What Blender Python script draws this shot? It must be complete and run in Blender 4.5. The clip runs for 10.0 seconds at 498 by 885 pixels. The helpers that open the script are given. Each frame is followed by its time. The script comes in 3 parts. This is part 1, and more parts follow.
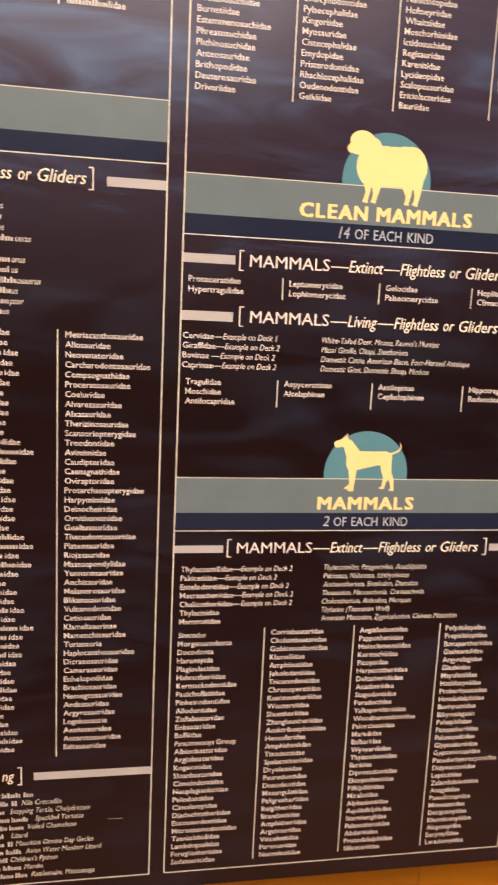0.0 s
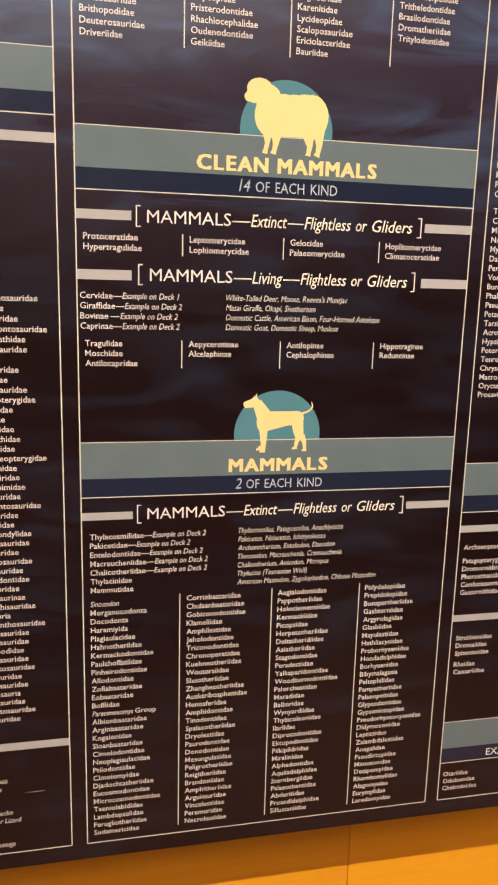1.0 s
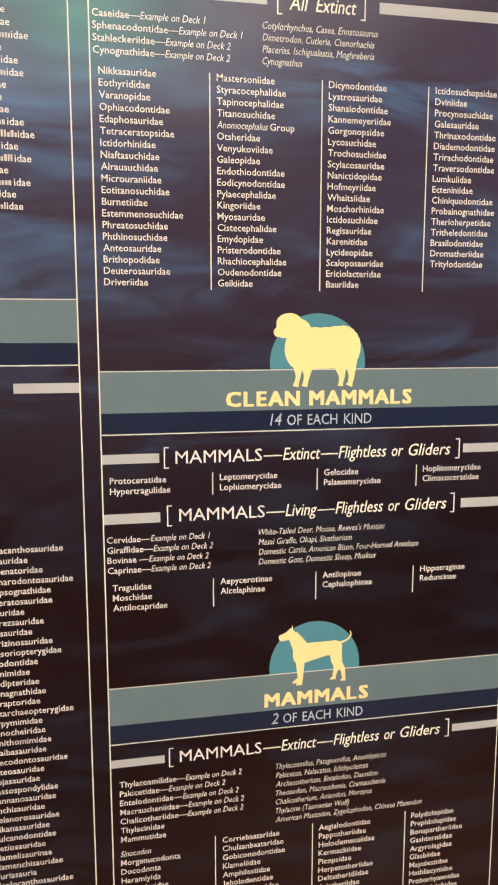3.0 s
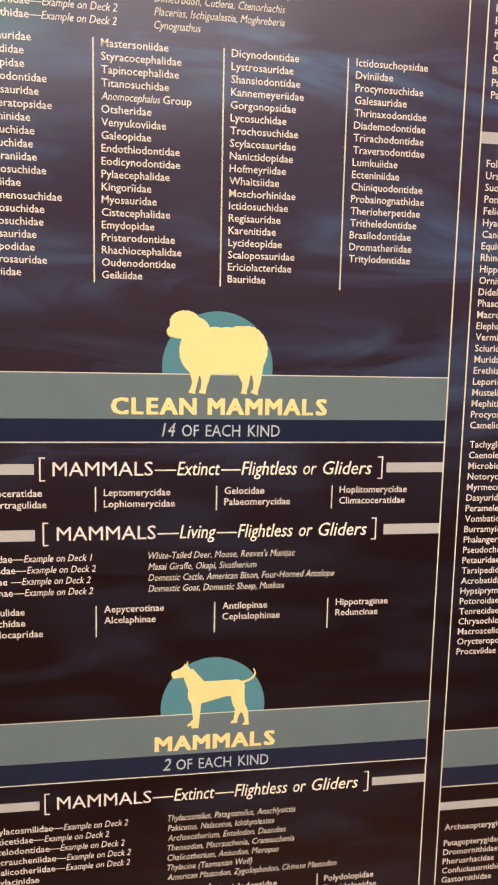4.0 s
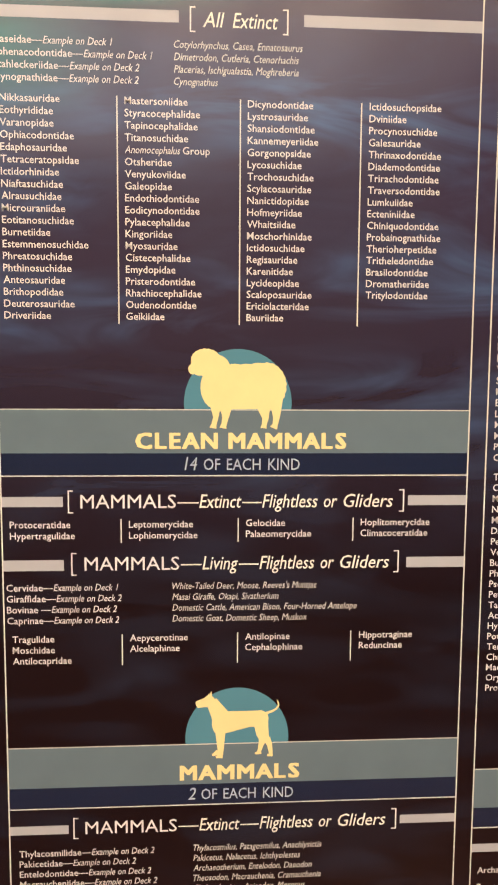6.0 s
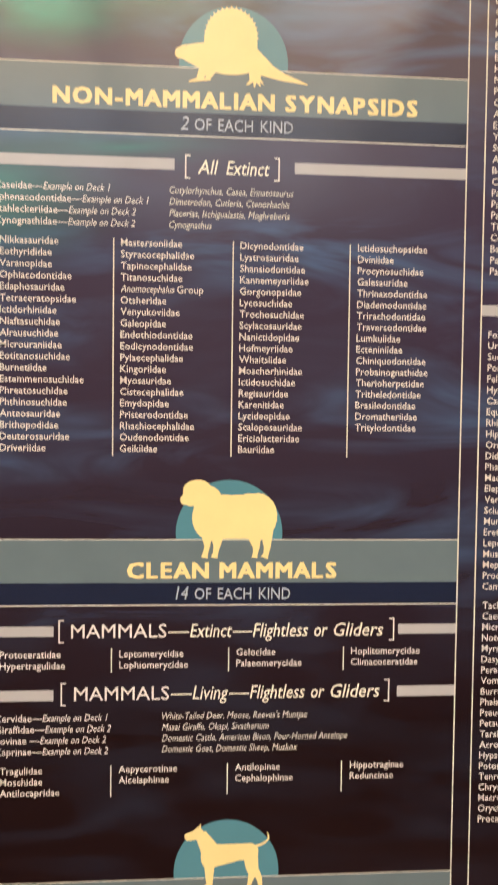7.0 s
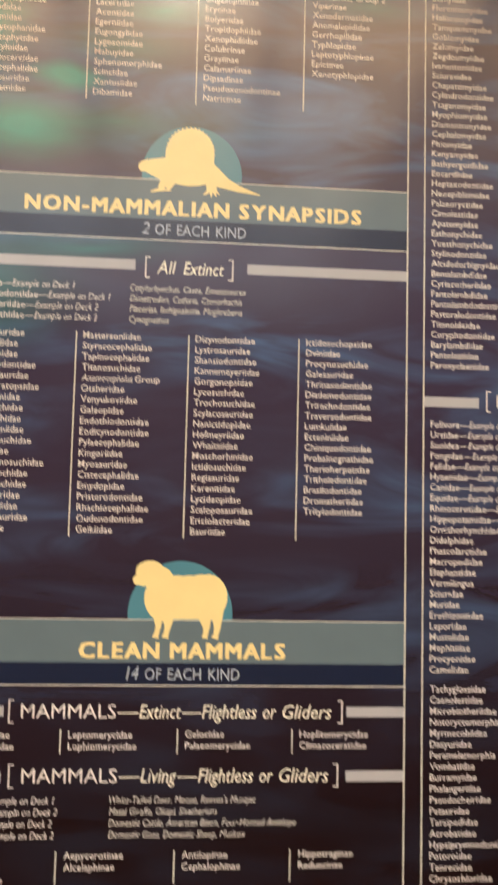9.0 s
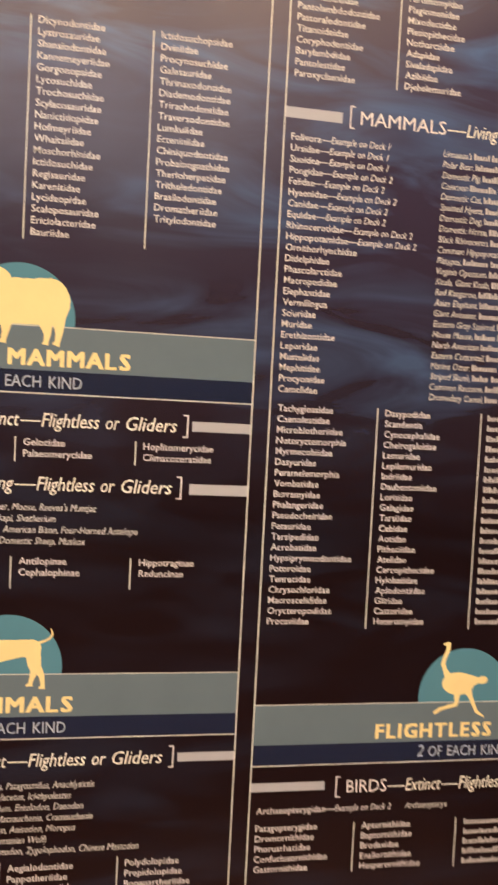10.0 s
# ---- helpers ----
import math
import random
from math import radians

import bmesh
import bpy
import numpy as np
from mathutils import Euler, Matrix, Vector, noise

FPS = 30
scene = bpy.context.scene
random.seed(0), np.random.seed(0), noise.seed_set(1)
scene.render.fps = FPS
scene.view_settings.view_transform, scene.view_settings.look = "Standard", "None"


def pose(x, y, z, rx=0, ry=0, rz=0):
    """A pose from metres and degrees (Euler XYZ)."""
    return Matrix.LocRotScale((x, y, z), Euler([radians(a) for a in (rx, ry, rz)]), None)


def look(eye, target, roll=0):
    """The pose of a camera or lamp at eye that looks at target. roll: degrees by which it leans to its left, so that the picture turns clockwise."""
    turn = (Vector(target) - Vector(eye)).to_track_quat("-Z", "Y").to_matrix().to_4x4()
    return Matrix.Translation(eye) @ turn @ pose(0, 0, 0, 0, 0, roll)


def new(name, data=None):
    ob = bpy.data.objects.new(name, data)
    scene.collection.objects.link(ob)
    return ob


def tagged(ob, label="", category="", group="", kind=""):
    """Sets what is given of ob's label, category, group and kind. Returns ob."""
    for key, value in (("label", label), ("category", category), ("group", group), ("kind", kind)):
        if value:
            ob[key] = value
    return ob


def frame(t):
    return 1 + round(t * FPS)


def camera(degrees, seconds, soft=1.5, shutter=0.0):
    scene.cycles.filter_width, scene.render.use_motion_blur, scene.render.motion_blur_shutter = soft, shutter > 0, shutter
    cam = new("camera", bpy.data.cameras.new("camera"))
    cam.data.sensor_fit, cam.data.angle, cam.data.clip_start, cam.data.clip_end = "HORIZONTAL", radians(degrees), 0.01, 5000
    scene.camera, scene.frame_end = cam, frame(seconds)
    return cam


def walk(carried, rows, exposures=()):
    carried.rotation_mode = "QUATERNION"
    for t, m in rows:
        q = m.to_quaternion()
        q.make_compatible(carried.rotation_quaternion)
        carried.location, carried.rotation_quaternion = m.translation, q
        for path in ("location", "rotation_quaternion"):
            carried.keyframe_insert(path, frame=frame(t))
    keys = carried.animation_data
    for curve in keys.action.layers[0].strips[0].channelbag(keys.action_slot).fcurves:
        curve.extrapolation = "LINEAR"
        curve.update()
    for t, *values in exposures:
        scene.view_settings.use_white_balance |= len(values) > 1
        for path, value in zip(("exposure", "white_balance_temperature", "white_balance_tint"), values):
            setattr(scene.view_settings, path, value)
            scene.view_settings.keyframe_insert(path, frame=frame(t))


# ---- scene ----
cam = camera(36.1, 10.0, soft=2.1, shutter=0.38)
PATH = [
    (0, (-0.09, -1.135, 1.484), (0.252, 0.805, 1.14), 2.7),
    (0.2, (-0.0693, -1.1365, 1.4909), (0.3006, 0.7938, 1.1208), 2.59),
    (0.5, (-0.038, -1.134, 1.473), (0.363, 0.789, 1.097), 2.2),
    (0.7, (-0.0097, -1.1342, 1.4653), (0.3979, 0.7843, 1.0735), 1.97),
    (1, (0.009, -1.131, 1.462), (0.426, 0.783, 1.058), 1.5),
    (1.2, (0.0158, -1.1307, 1.4601), (0.4335, 0.7825, 1.0536), 1.12),
    (1.5, (0.032, -1.128, 1.461), (0.447, 0.784, 1.045), 0.7),
    (1.8, (0.0485, -1.1206, 1.4799), (0.4535, 0.793, 1.0625), 0.24),
    (1.9, (0.0467, -1.1201, 1.5079), (0.4472, 0.7951, 1.0937), 0.09),
    (2, (0.046, -1.11, 1.541), (0.429, 0.809, 1.131), -0.1),
    (2.1, (0.045, -1.093, 1.584), (0.4, 0.833, 1.179), -0.3),
    (2.2, (0.04, -1.078, 1.632), (0.368, 0.857, 1.245), -0.7),
    (3.3, (-0.009, -1.01, 1.73), (0.399, 0.926, 1.442), 0.4),
    (3.5, (0.049, -0.992, 1.73), (0.449, 0.947, 1.446), 0.9),
    (3.8, (0.1412, -0.9595, 1.7251), (0.5046, 0.9869, 1.4427), 1.31),
    (4, (0.187, -0.94, 1.72), (0.505, 1.015, 1.442), 1.3),
    (4.2, (0.2143, -0.9462, 1.7231), (0.4725, 1.0178, 1.4471), 1.18),
    (4.5, (0.206, -0.961, 1.721), (0.409, 1.012, 1.459), 1),
    (4.7, (0.2034, -0.9589, 1.725), (0.38, 1.0161, 1.4639), 0.92),
    (5, (0.22, -0.962, 1.717), (0.373, 1.016, 1.467), 0.7),
    (6.3, (0.257, -0.974, 1.739), (0.378, 1.014, 1.549), 0.4),
    (6.5, (0.262, -0.976, 1.77), (0.377, 1.013, 1.592), 0.4),
    (6.6, (0.2594, -0.9728, 1.782), (0.3808, 1.0169, 1.6192), 0.36),
    (6.8, (0.2514, -0.9733, 1.8154), (0.3925, 1.017, 1.678), 0.54),
    (7, (0.253, -0.976, 1.833), (0.396, 1.018, 1.758), 0.7),
    (7.2, (0.2447, -0.9831, 1.8394), (0.3875, 1.0118, 1.8256), 0.86),
    (7.5, (0.254, -0.996, 1.862), (0.376, 1, 1.907), 0.7),
    (7.7, (0.2568, -0.9927, 1.8908), (0.3785, 1.0013, 1.9857), 0.46),
    (8, (0.259, -0.995, 1.886), (0.377, 0.997, 2.016), 0.4),
    (8.2, (0.2661, -1.0065, 1.8816), (0.3866, 0.9846, 2.0264), 0.38),
    (8.5, (0.282, -1.015, 1.875), (0.4, 0.975, 2.034), 0.5),
    (8.7, (0.2908, -1.0187, 1.8681), (0.4136, 0.9715, 2.0232), 0.63),
    (9, (0.31, -1.023, 1.83), (0.455, 0.966, 1.981), 1.3),
    (9.1, (0.3207, -1.0283, 1.7947), (0.4809, 0.9612, 1.9226), 1.66),
    (9.3, (0.3423, -1.0092, 1.6964), (0.5552, 0.979, 1.742), 1.89),
    (9.4, (0.3511, -1.0012, 1.6485), (0.5961, 0.9835, 1.6796), 1.9),
    (9.5, (0.382, -0.997, 1.62), (0.62, 0.989, 1.63), 2.2),
    (9.6, (0.3953, -0.9952, 1.616), (0.654, 0.9879, 1.5965), 2.52),
    (9.7, (0.4106, -0.9948, 1.6155), (0.6814, 0.9863, 1.5719), 2.77),
    (9.8, (0.4176, -0.9934, 1.5948), (0.7037, 0.9855, 1.5489), 2.97),
    (10, (0.422, -0.996, 1.579), (0.77, 0.971, 1.494), 2.9),
]
EXPOSURES = [
    (0.0, 0.28, 7050, 19), (0.5, 0.20, 6900, 15), (1.0, 0.12, 6700, 11), (1.5, 0.07, 6500, 9), (2.0, 0.29, 6100, 3), (3.5, 0.12, 6300, 6),
    (4.5, 0.10, 6650, 12), (6.5, 0.08, 6600, 11), (7.5, -0.09, 6350, 7), (8.5, -0.26, 6250, 8), (9.0, -0.17, 6450, 8), (9.3, -0.10, 6900, 16), (9.5, -0.31, 6950, 16), (10.0, -0.05, 6950, 16),
]
walk(cam, [(t, look(eye, target, roll)) for t, eye, target, roll in PATH], exposures=EXPOSURES)
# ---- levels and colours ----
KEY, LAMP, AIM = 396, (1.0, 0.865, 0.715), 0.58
# glow and tones of the unseen ceiling panels added to haze the board
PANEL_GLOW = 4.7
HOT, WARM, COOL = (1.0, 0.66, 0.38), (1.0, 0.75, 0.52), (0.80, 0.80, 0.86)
DEEP, SHOAL_HAZE, RIPPLE = (0.0080, 0.0028, 0.0045), (0.060, 0.046, 0.086), (0.108, 0.214, 0.415)
TEXT, ITALIC, TITLE, HEAD = (0.755, 0.70, 0.665), (0.665, 0.63, 0.57), (0.87, 0.705, 0.335), (0.81, 0.77, 0.64)
FAINT, COUNT = (0.52, 0.48, 0.45), (0.44, 0.475, 0.51)
BAND, NAVY, DISC = (0.130, 0.178, 0.202), (0.012, 0.019, 0.046), (0.085, 0.24, 0.305)
BAR, LINE = (0.435, 0.43, 0.445), (0.66, 0.645, 0.56)
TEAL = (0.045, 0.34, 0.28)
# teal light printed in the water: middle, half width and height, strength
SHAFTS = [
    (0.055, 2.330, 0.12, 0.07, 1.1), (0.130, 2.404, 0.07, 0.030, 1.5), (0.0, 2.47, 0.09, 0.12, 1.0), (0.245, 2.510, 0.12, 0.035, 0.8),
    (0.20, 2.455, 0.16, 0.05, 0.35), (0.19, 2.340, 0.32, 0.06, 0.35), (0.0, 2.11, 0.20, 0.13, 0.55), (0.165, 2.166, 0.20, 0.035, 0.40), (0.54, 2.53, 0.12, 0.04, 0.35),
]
WOOD_LIGHT, WOOD_DARK = (0.99, 0.46, 0.022), (0.93, 0.39, 0.015)

# ---- world, lamps ----
world = bpy.data.worlds.new("world")
scene.world = world
world.use_nodes = True
world.node_tree.nodes["Background"].inputs[0].default_value = (1.0, 0.82, 0.62, 1)
world.node_tree.nodes["Background"].inputs[1].default_value = 0.02
LAMPS = [(-1.4, -1.6, 4.2), (0.3, -1.6, 4.2), (2.0, -1.6, 4.2)]
for k, place in enumerate(LAMPS):
    lamp = bpy.data.lights.new("spot_light", "SPOT")
    lamp.energy, lamp.color = KEY, LAMP
    lamp.spot_size, lamp.spot_blend, lamp.shadow_soft_size = radians(60), 1.0, 0.02
    ob = new("spot_light", lamp)
    ob.matrix_world = look((place[0], place[1], place[2] - 0.16), (place[0] * 0.6 + 0.15, 0, AIM))

# an added, unseen spot lights the floor to warm the board's lower reflection
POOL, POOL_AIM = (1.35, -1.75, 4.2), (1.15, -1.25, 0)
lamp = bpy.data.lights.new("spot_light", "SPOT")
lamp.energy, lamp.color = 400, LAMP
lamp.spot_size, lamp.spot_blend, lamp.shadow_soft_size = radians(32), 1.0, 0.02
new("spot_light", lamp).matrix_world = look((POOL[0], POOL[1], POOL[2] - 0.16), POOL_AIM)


# ---- materials ----
def material(name, rough=0.5, metal=0.0, spec=0.6):
    m = bpy.data.materials.new(name)
    m.use_nodes = True
    n, l = m.node_tree.nodes, m.node_tree.links
    b = n["Principled BSDF"]
    b.inputs["Roughness"].default_value = rough
    b.inputs["Metallic"].default_value = metal
    b.inputs["Specular IOR Level"].default_value = spec
    return m, n, l, b


def coords(n, l, scale, kind="Object"):
    tc, mp = n.new("ShaderNodeTexCoord"), n.new("ShaderNodeMapping")
    mp.inputs["Scale"].default_value = scale
    l.new(tc.outputs[kind], mp.inputs["Vector"])
    return mp.outputs["Vector"]


def noise_tex(n, l, vec, scale, detail=4.0, rough=0.55, warp=0.0):
    t = n.new("ShaderNodeTexNoise")
    t.inputs["Scale"].default_value, t.inputs["Detail"].default_value = scale, detail
    t.inputs["Roughness"].default_value, t.inputs["Distortion"].default_value = rough, warp
    l.new(vec, t.inputs["Vector"])
    return t.outputs["Fac"]


def ramp(n, l, fac, stops):
    r = n.new("ShaderNodeValToRGB")
    while len(r.color_ramp.elements) < len(stops):
        r.color_ramp.elements.new(0.5)
    for e, (p, c) in zip(r.color_ramp.elements, stops):
        e.position, e.color = p, (*c, 1)
    l.new(fac, r.inputs["Fac"])
    return r.outputs["Color"]


def mixed(n, l, fac, a, b, kind="MIX"):
    x = n.new("ShaderNodeMix")
    x.data_type, x.blend_type = "RGBA", kind
    for socket, v in ((x.inputs[0], fac), (x.inputs[6], a), (x.inputs[7], b)):
        if isinstance(v, (int, float)):
            socket.default_value = v
        elif isinstance(v, tuple):
            socket.default_value = (*v, 1)
        else:
            l.new(v, socket)
    return x.outputs[2]


def bump(n, l, b, height, strength, distance):
    k = n.new("ShaderNodeBump")
    k.inputs["Strength"].default_value, k.inputs["Distance"].default_value = strength, distance
    l.new(height, k.inputs["Height"])
    l.new(k.outputs["Normal"], b.inputs["Normal"])


GLOSS, FILM = 0.16, 1.0


def ink(name, colour, spread=0.06):
    """A printed colour on the laminate: slightly uneven, under the same satin film."""
    m, n, l, b = material(name, GLOSS, spec=FILM)
    vec = coords(n, l, (1, 1, 1))
    f = noise_tex(n, l, vec, 14, 5)
    g = noise_tex(n, l, vec, 900, 2)
    lo, hi = tuple(c * (1 - spread) for c in colour), tuple(min(1, c * (1 + spread)) for c in colour)
    col = mixed(n, l, 0.25, ramp(n, l, f, [(0.3, lo), (0.7, hi)]), ramp(n, l, g, [(0.3, lo), (0.7, hi)]))
    l.new(col, b.inputs["Base Color"])
    l.new(ramp(n, l, noise_tex(n, l, vec, 3.1, 6), [(0.3, (GLOSS - 0.05,) * 3), (0.75, (GLOSS + 0.08,) * 3)]), b.inputs["Roughness"])
    return m


def sea_print():
    """Dark sea printed on the board: long blue ripples that die out with depth. The paler top also holds reflected haze
    put into the colour.
    """
    m, n, l, b = material("sea_print", GLOSS, spec=FILM)
    vec = coords(n, l, (1.0, 1.0, 1.0))
    long = coords(n, l, (1.6, 1.0, 6.2))
    wide = coords(n, l, (0.9, 1.0, 4.0))
    fine = noise_tex(n, l, long, 2.1, 4, 0.5, 1.3)
    broad = noise_tex(n, l, wide, 1.9, 3, 0.5, 0.5)
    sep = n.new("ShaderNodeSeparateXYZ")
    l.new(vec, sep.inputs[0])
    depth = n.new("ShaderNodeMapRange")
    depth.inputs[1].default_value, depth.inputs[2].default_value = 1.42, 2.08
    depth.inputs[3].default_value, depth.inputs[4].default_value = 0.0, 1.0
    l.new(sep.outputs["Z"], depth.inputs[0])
    # upper tone: printed shallow water plus reflected haze put into the colour
    deep = mixed(n, l, depth.outputs[0], DEEP, SHOAL_HAZE)
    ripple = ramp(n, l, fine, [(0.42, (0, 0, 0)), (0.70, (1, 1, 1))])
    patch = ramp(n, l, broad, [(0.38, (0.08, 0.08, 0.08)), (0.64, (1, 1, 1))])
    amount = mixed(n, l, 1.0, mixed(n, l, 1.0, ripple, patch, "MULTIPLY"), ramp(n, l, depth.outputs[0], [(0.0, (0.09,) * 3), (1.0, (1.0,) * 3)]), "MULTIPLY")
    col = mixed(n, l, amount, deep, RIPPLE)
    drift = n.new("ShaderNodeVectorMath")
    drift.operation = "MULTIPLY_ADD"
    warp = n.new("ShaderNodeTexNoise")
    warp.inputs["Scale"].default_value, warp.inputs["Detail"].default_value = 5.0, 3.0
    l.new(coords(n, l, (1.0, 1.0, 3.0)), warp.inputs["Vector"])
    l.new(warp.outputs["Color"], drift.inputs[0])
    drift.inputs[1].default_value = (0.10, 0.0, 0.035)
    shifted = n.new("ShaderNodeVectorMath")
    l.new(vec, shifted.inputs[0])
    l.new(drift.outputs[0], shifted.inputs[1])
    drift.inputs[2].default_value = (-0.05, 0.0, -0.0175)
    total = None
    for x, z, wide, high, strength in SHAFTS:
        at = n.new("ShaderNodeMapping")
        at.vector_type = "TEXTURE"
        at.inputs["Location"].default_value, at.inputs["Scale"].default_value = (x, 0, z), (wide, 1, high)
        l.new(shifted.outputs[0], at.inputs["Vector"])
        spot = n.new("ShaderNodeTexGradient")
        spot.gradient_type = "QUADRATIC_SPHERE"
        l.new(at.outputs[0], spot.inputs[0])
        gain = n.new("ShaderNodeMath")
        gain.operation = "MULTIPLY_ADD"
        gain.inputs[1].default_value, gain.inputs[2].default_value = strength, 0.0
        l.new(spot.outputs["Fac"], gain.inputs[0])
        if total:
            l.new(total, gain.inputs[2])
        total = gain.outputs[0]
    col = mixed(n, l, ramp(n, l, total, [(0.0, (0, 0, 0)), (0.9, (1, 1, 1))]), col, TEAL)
    grain = noise_tex(n, l, vec, 1100, 2)
    col = mixed(n, l, 0.18, col, ramp(n, l, grain, [(0.3, (0.0, 0.0, 0.0)), (0.7, (0.022, 0.018, 0.022))]))
    l.new(col, b.inputs["Base Color"])
    l.new(ramp(n, l, noise_tex(n, l, vec, 3.1, 6), [(0.3, (GLOSS - 0.05,) * 3), (0.75, (GLOSS + 0.08,) * 3)]), b.inputs["Roughness"])
    bump(n, l, b, noise_tex(n, l, vec, 420, 3), 0.03, 0.001)
    return m


def wood(name, light, dark, across, rough=0.45, along=(0.7, 5.0, 16.0)):
    """Clear-coated boards: long grain, slow colour drift and a tone of their own for each piece."""
    m, n, l, b = material(name, rough)
    vec = coords(n, l, along)
    info = n.new("ShaderNodeObjectInfo")
    shift = n.new("ShaderNodeVectorMath")
    l.new(vec, shift.inputs[0])
    l.new(info.outputs["Random"], shift.inputs[1])
    grain = noise_tex(n, l, shift.outputs[0], across, 7, 0.6, 1.2)
    col = ramp(n, l, grain, [(0.32, dark), (0.62, light)])
    slow = noise_tex(n, l, coords(n, l, (1, 1, 1)), 2.3, 3)
    col = mixed(n, l, 0.35, col, ramp(n, l, slow, [(0.35, dark), (0.65, light)]))
    tone = ramp(n, l, info.outputs["Random"], [(0.0, (0.82, 0.82, 0.82)), (1.0, (1.0, 1.0, 1.0))])
    l.new(mixed(n, l, 1.0, col, tone, "MULTIPLY"), b.inputs["Base Color"])
    bump(n, l, b, grain, 0.12, 0.002)
    return m


def plaster(name, colour, scale=30):
    m, n, l, b = material(name, 0.85)
    vec = coords(n, l, (1, 1, 1))
    f = noise_tex(n, l, vec, scale, 6)
    l.new(ramp(n, l, f, [(0.3, tuple(c * 0.85 for c in colour)), (0.7, colour)]), b.inputs["Base Color"])
    bump(n, l, b, f, 0.2, 0.003)
    return m


def glow(name, colour, strength):
    m, n, l, b = material(name, 0.4)
    b.inputs["Base Color"].default_value = (*colour, 1)
    b.inputs["Emission Color"].default_value = (*colour, 1)
    b.inputs["Emission Strength"].default_value = strength
    return m


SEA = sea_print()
INK_TEXT = ink("cream_white_ink", TEXT)
INK_ITALIC = ink("grey_white_ink", ITALIC)
INK_TITLE = ink("pale_yellow_ink", TITLE)
INK_HEAD = ink("warm_white_ink", HEAD)
INK_COUNT = ink("grey_count_ink", COUNT)
INK_FAINT = ink("faint_text_ink", FAINT)
INK_BAND = ink("grey_teal_ink", BAND)
INK_NAVY = ink("navy_ink", NAVY)
INK_DISC = ink("teal_ink", DISC)
INK_BAR = ink("pale_grey_ink", BAR)
INK_LINE = ink("pale_line_ink", LINE)
EDGE = ink("dark_board_edge", (0.02, 0.016, 0.02))
WOOD = wood("honey_wood", WOOD_LIGHT, WOOD_DARK, 3.0, 0.5)
BEAM = wood("brown_wood", (0.30, 0.17, 0.08), (0.16, 0.08, 0.035), 2.4)
FLOOR = plaster("brown_carpet", (0.095, 0.030, 0.008), 160)
CEILING = plaster("dark_plaster", (0.10, 0.075, 0.055))
METAL = material("black_metal", 0.4, 0.9)[0]
METAL.node_tree.nodes["Principled BSDF"].inputs["Base Color"].default_value = (0.03, 0.03, 0.03, 1)
PALE = plaster("pale_paint", (0.75, 0.70, 0.62))
LENS = glow("warm_lamp_lens", (1.0, 0.78, 0.55), 12)


# ---- building helpers ----
def part(name, bm, mat, parent=None, label=""):
    me = bpy.data.meshes.new(name)
    bm.to_mesh(me)
    bm.free()
    me.materials.append(mat)
    ob = new(name, me)
    ob.parent = parent
    return tagged(ob, label)


def box(bm, x0, x1, y0, y1, z0, z1, bevel=0.0):
    made = bmesh.ops.create_cube(bm, size=1.0)["verts"]
    for v in made:
        v.co = ((x0 + x1) / 2 + v.co.x * (x1 - x0), (y0 + y1) / 2 + v.co.y * (y1 - y0), (z0 + z1) / 2 + v.co.z * (z1 - z0))
    if bevel:
        edges = list({e for v in made for e in v.link_edges})
        bmesh.ops.bevel(bm, geom=edges, offset=bevel, segments=2, affect="EDGES")
    return bm


def flat(bm, corners, y):
    bm.faces.new([bm.verts.new((x, y, z)) for x, z in corners])
    return bm


def plate(bm, x0, x1, z0, z1, y):
    return flat(bm, [(x0, z0), (x1, z0), (x1, z1), (x0, z1)], y)


def oval(bm, cx, cz, rx, rz, y, a0=0.0, a1=360.0, steps=28, turn=0.0, ruffle=0.0, lobes=9):
    pts = []
    c, s = math.cos(radians(turn)), math.sin(radians(turn))
    for k in range(steps + (a1 - a0 < 360)):
        a = radians(a0 + (a1 - a0) * k / steps)
        grow = 1 + ruffle * abs(math.sin(a * lobes / 2 + 0.4))
        u, v = rx * math.cos(a) * grow, rz * math.sin(a) * grow
        pts.append((cx + u * c - v * s, cz + u * s + v * c))
    return flat(bm, pts, y)


def limb(bm, a, b, wa, wb, y):
    d = Vector((b[0] - a[0], b[1] - a[1])).normalized()
    p = Vector((-d.y, d.x))
    return flat(bm, [(a[0] - p.x * wa, a[1] - p.y * wa), (b[0] - p.x * wb, b[1] - p.y * wb), (b[0] + p.x * wb, b[1] + p.y * wb), (a[0] + p.x * wa, a[1] + p.y * wa)], y)


# print layers, in metres before the board's face
Y_BAND, Y_LINE, Y_DISC, Y_SHAPE, Y_TEXT = -0.00006, -0.00012, -0.00010, -0.00018, -0.00040
PITCH, CAP, DROP = 0.01437, 0.0087, 0.0043


def glyphs(body, bold=0.0, slant=0.0, spacing=1.0):
    """The outline of a line of writing as a mesh, with capitals 1 high and the baseline at 0."""
    cu = bpy.data.curves.new("writing", "FONT")
    cu.body, cu.size, cu.resolution_u, cu.offset, cu.shear, cu.space_character = body, 1.0, 2, bold, slant, spacing
    ob = new("writing", cu)
    bpy.context.view_layer.update()
    me = bpy.data.meshes.new_from_object(ob)
    bpy.data.objects.remove(ob)
    bpy.data.curves.remove(cu)
    return me


def extent(me):
    n = len(me.vertices)
    co = np.empty(n * 3, dtype=np.float32)
    me.vertices.foreach_get("co", co)
    return co.reshape(-1, 3)


H_MESH = glyphs("H")
H_HIGH = float(extent(H_MESH)[:, 1].max())
CACHE = {}


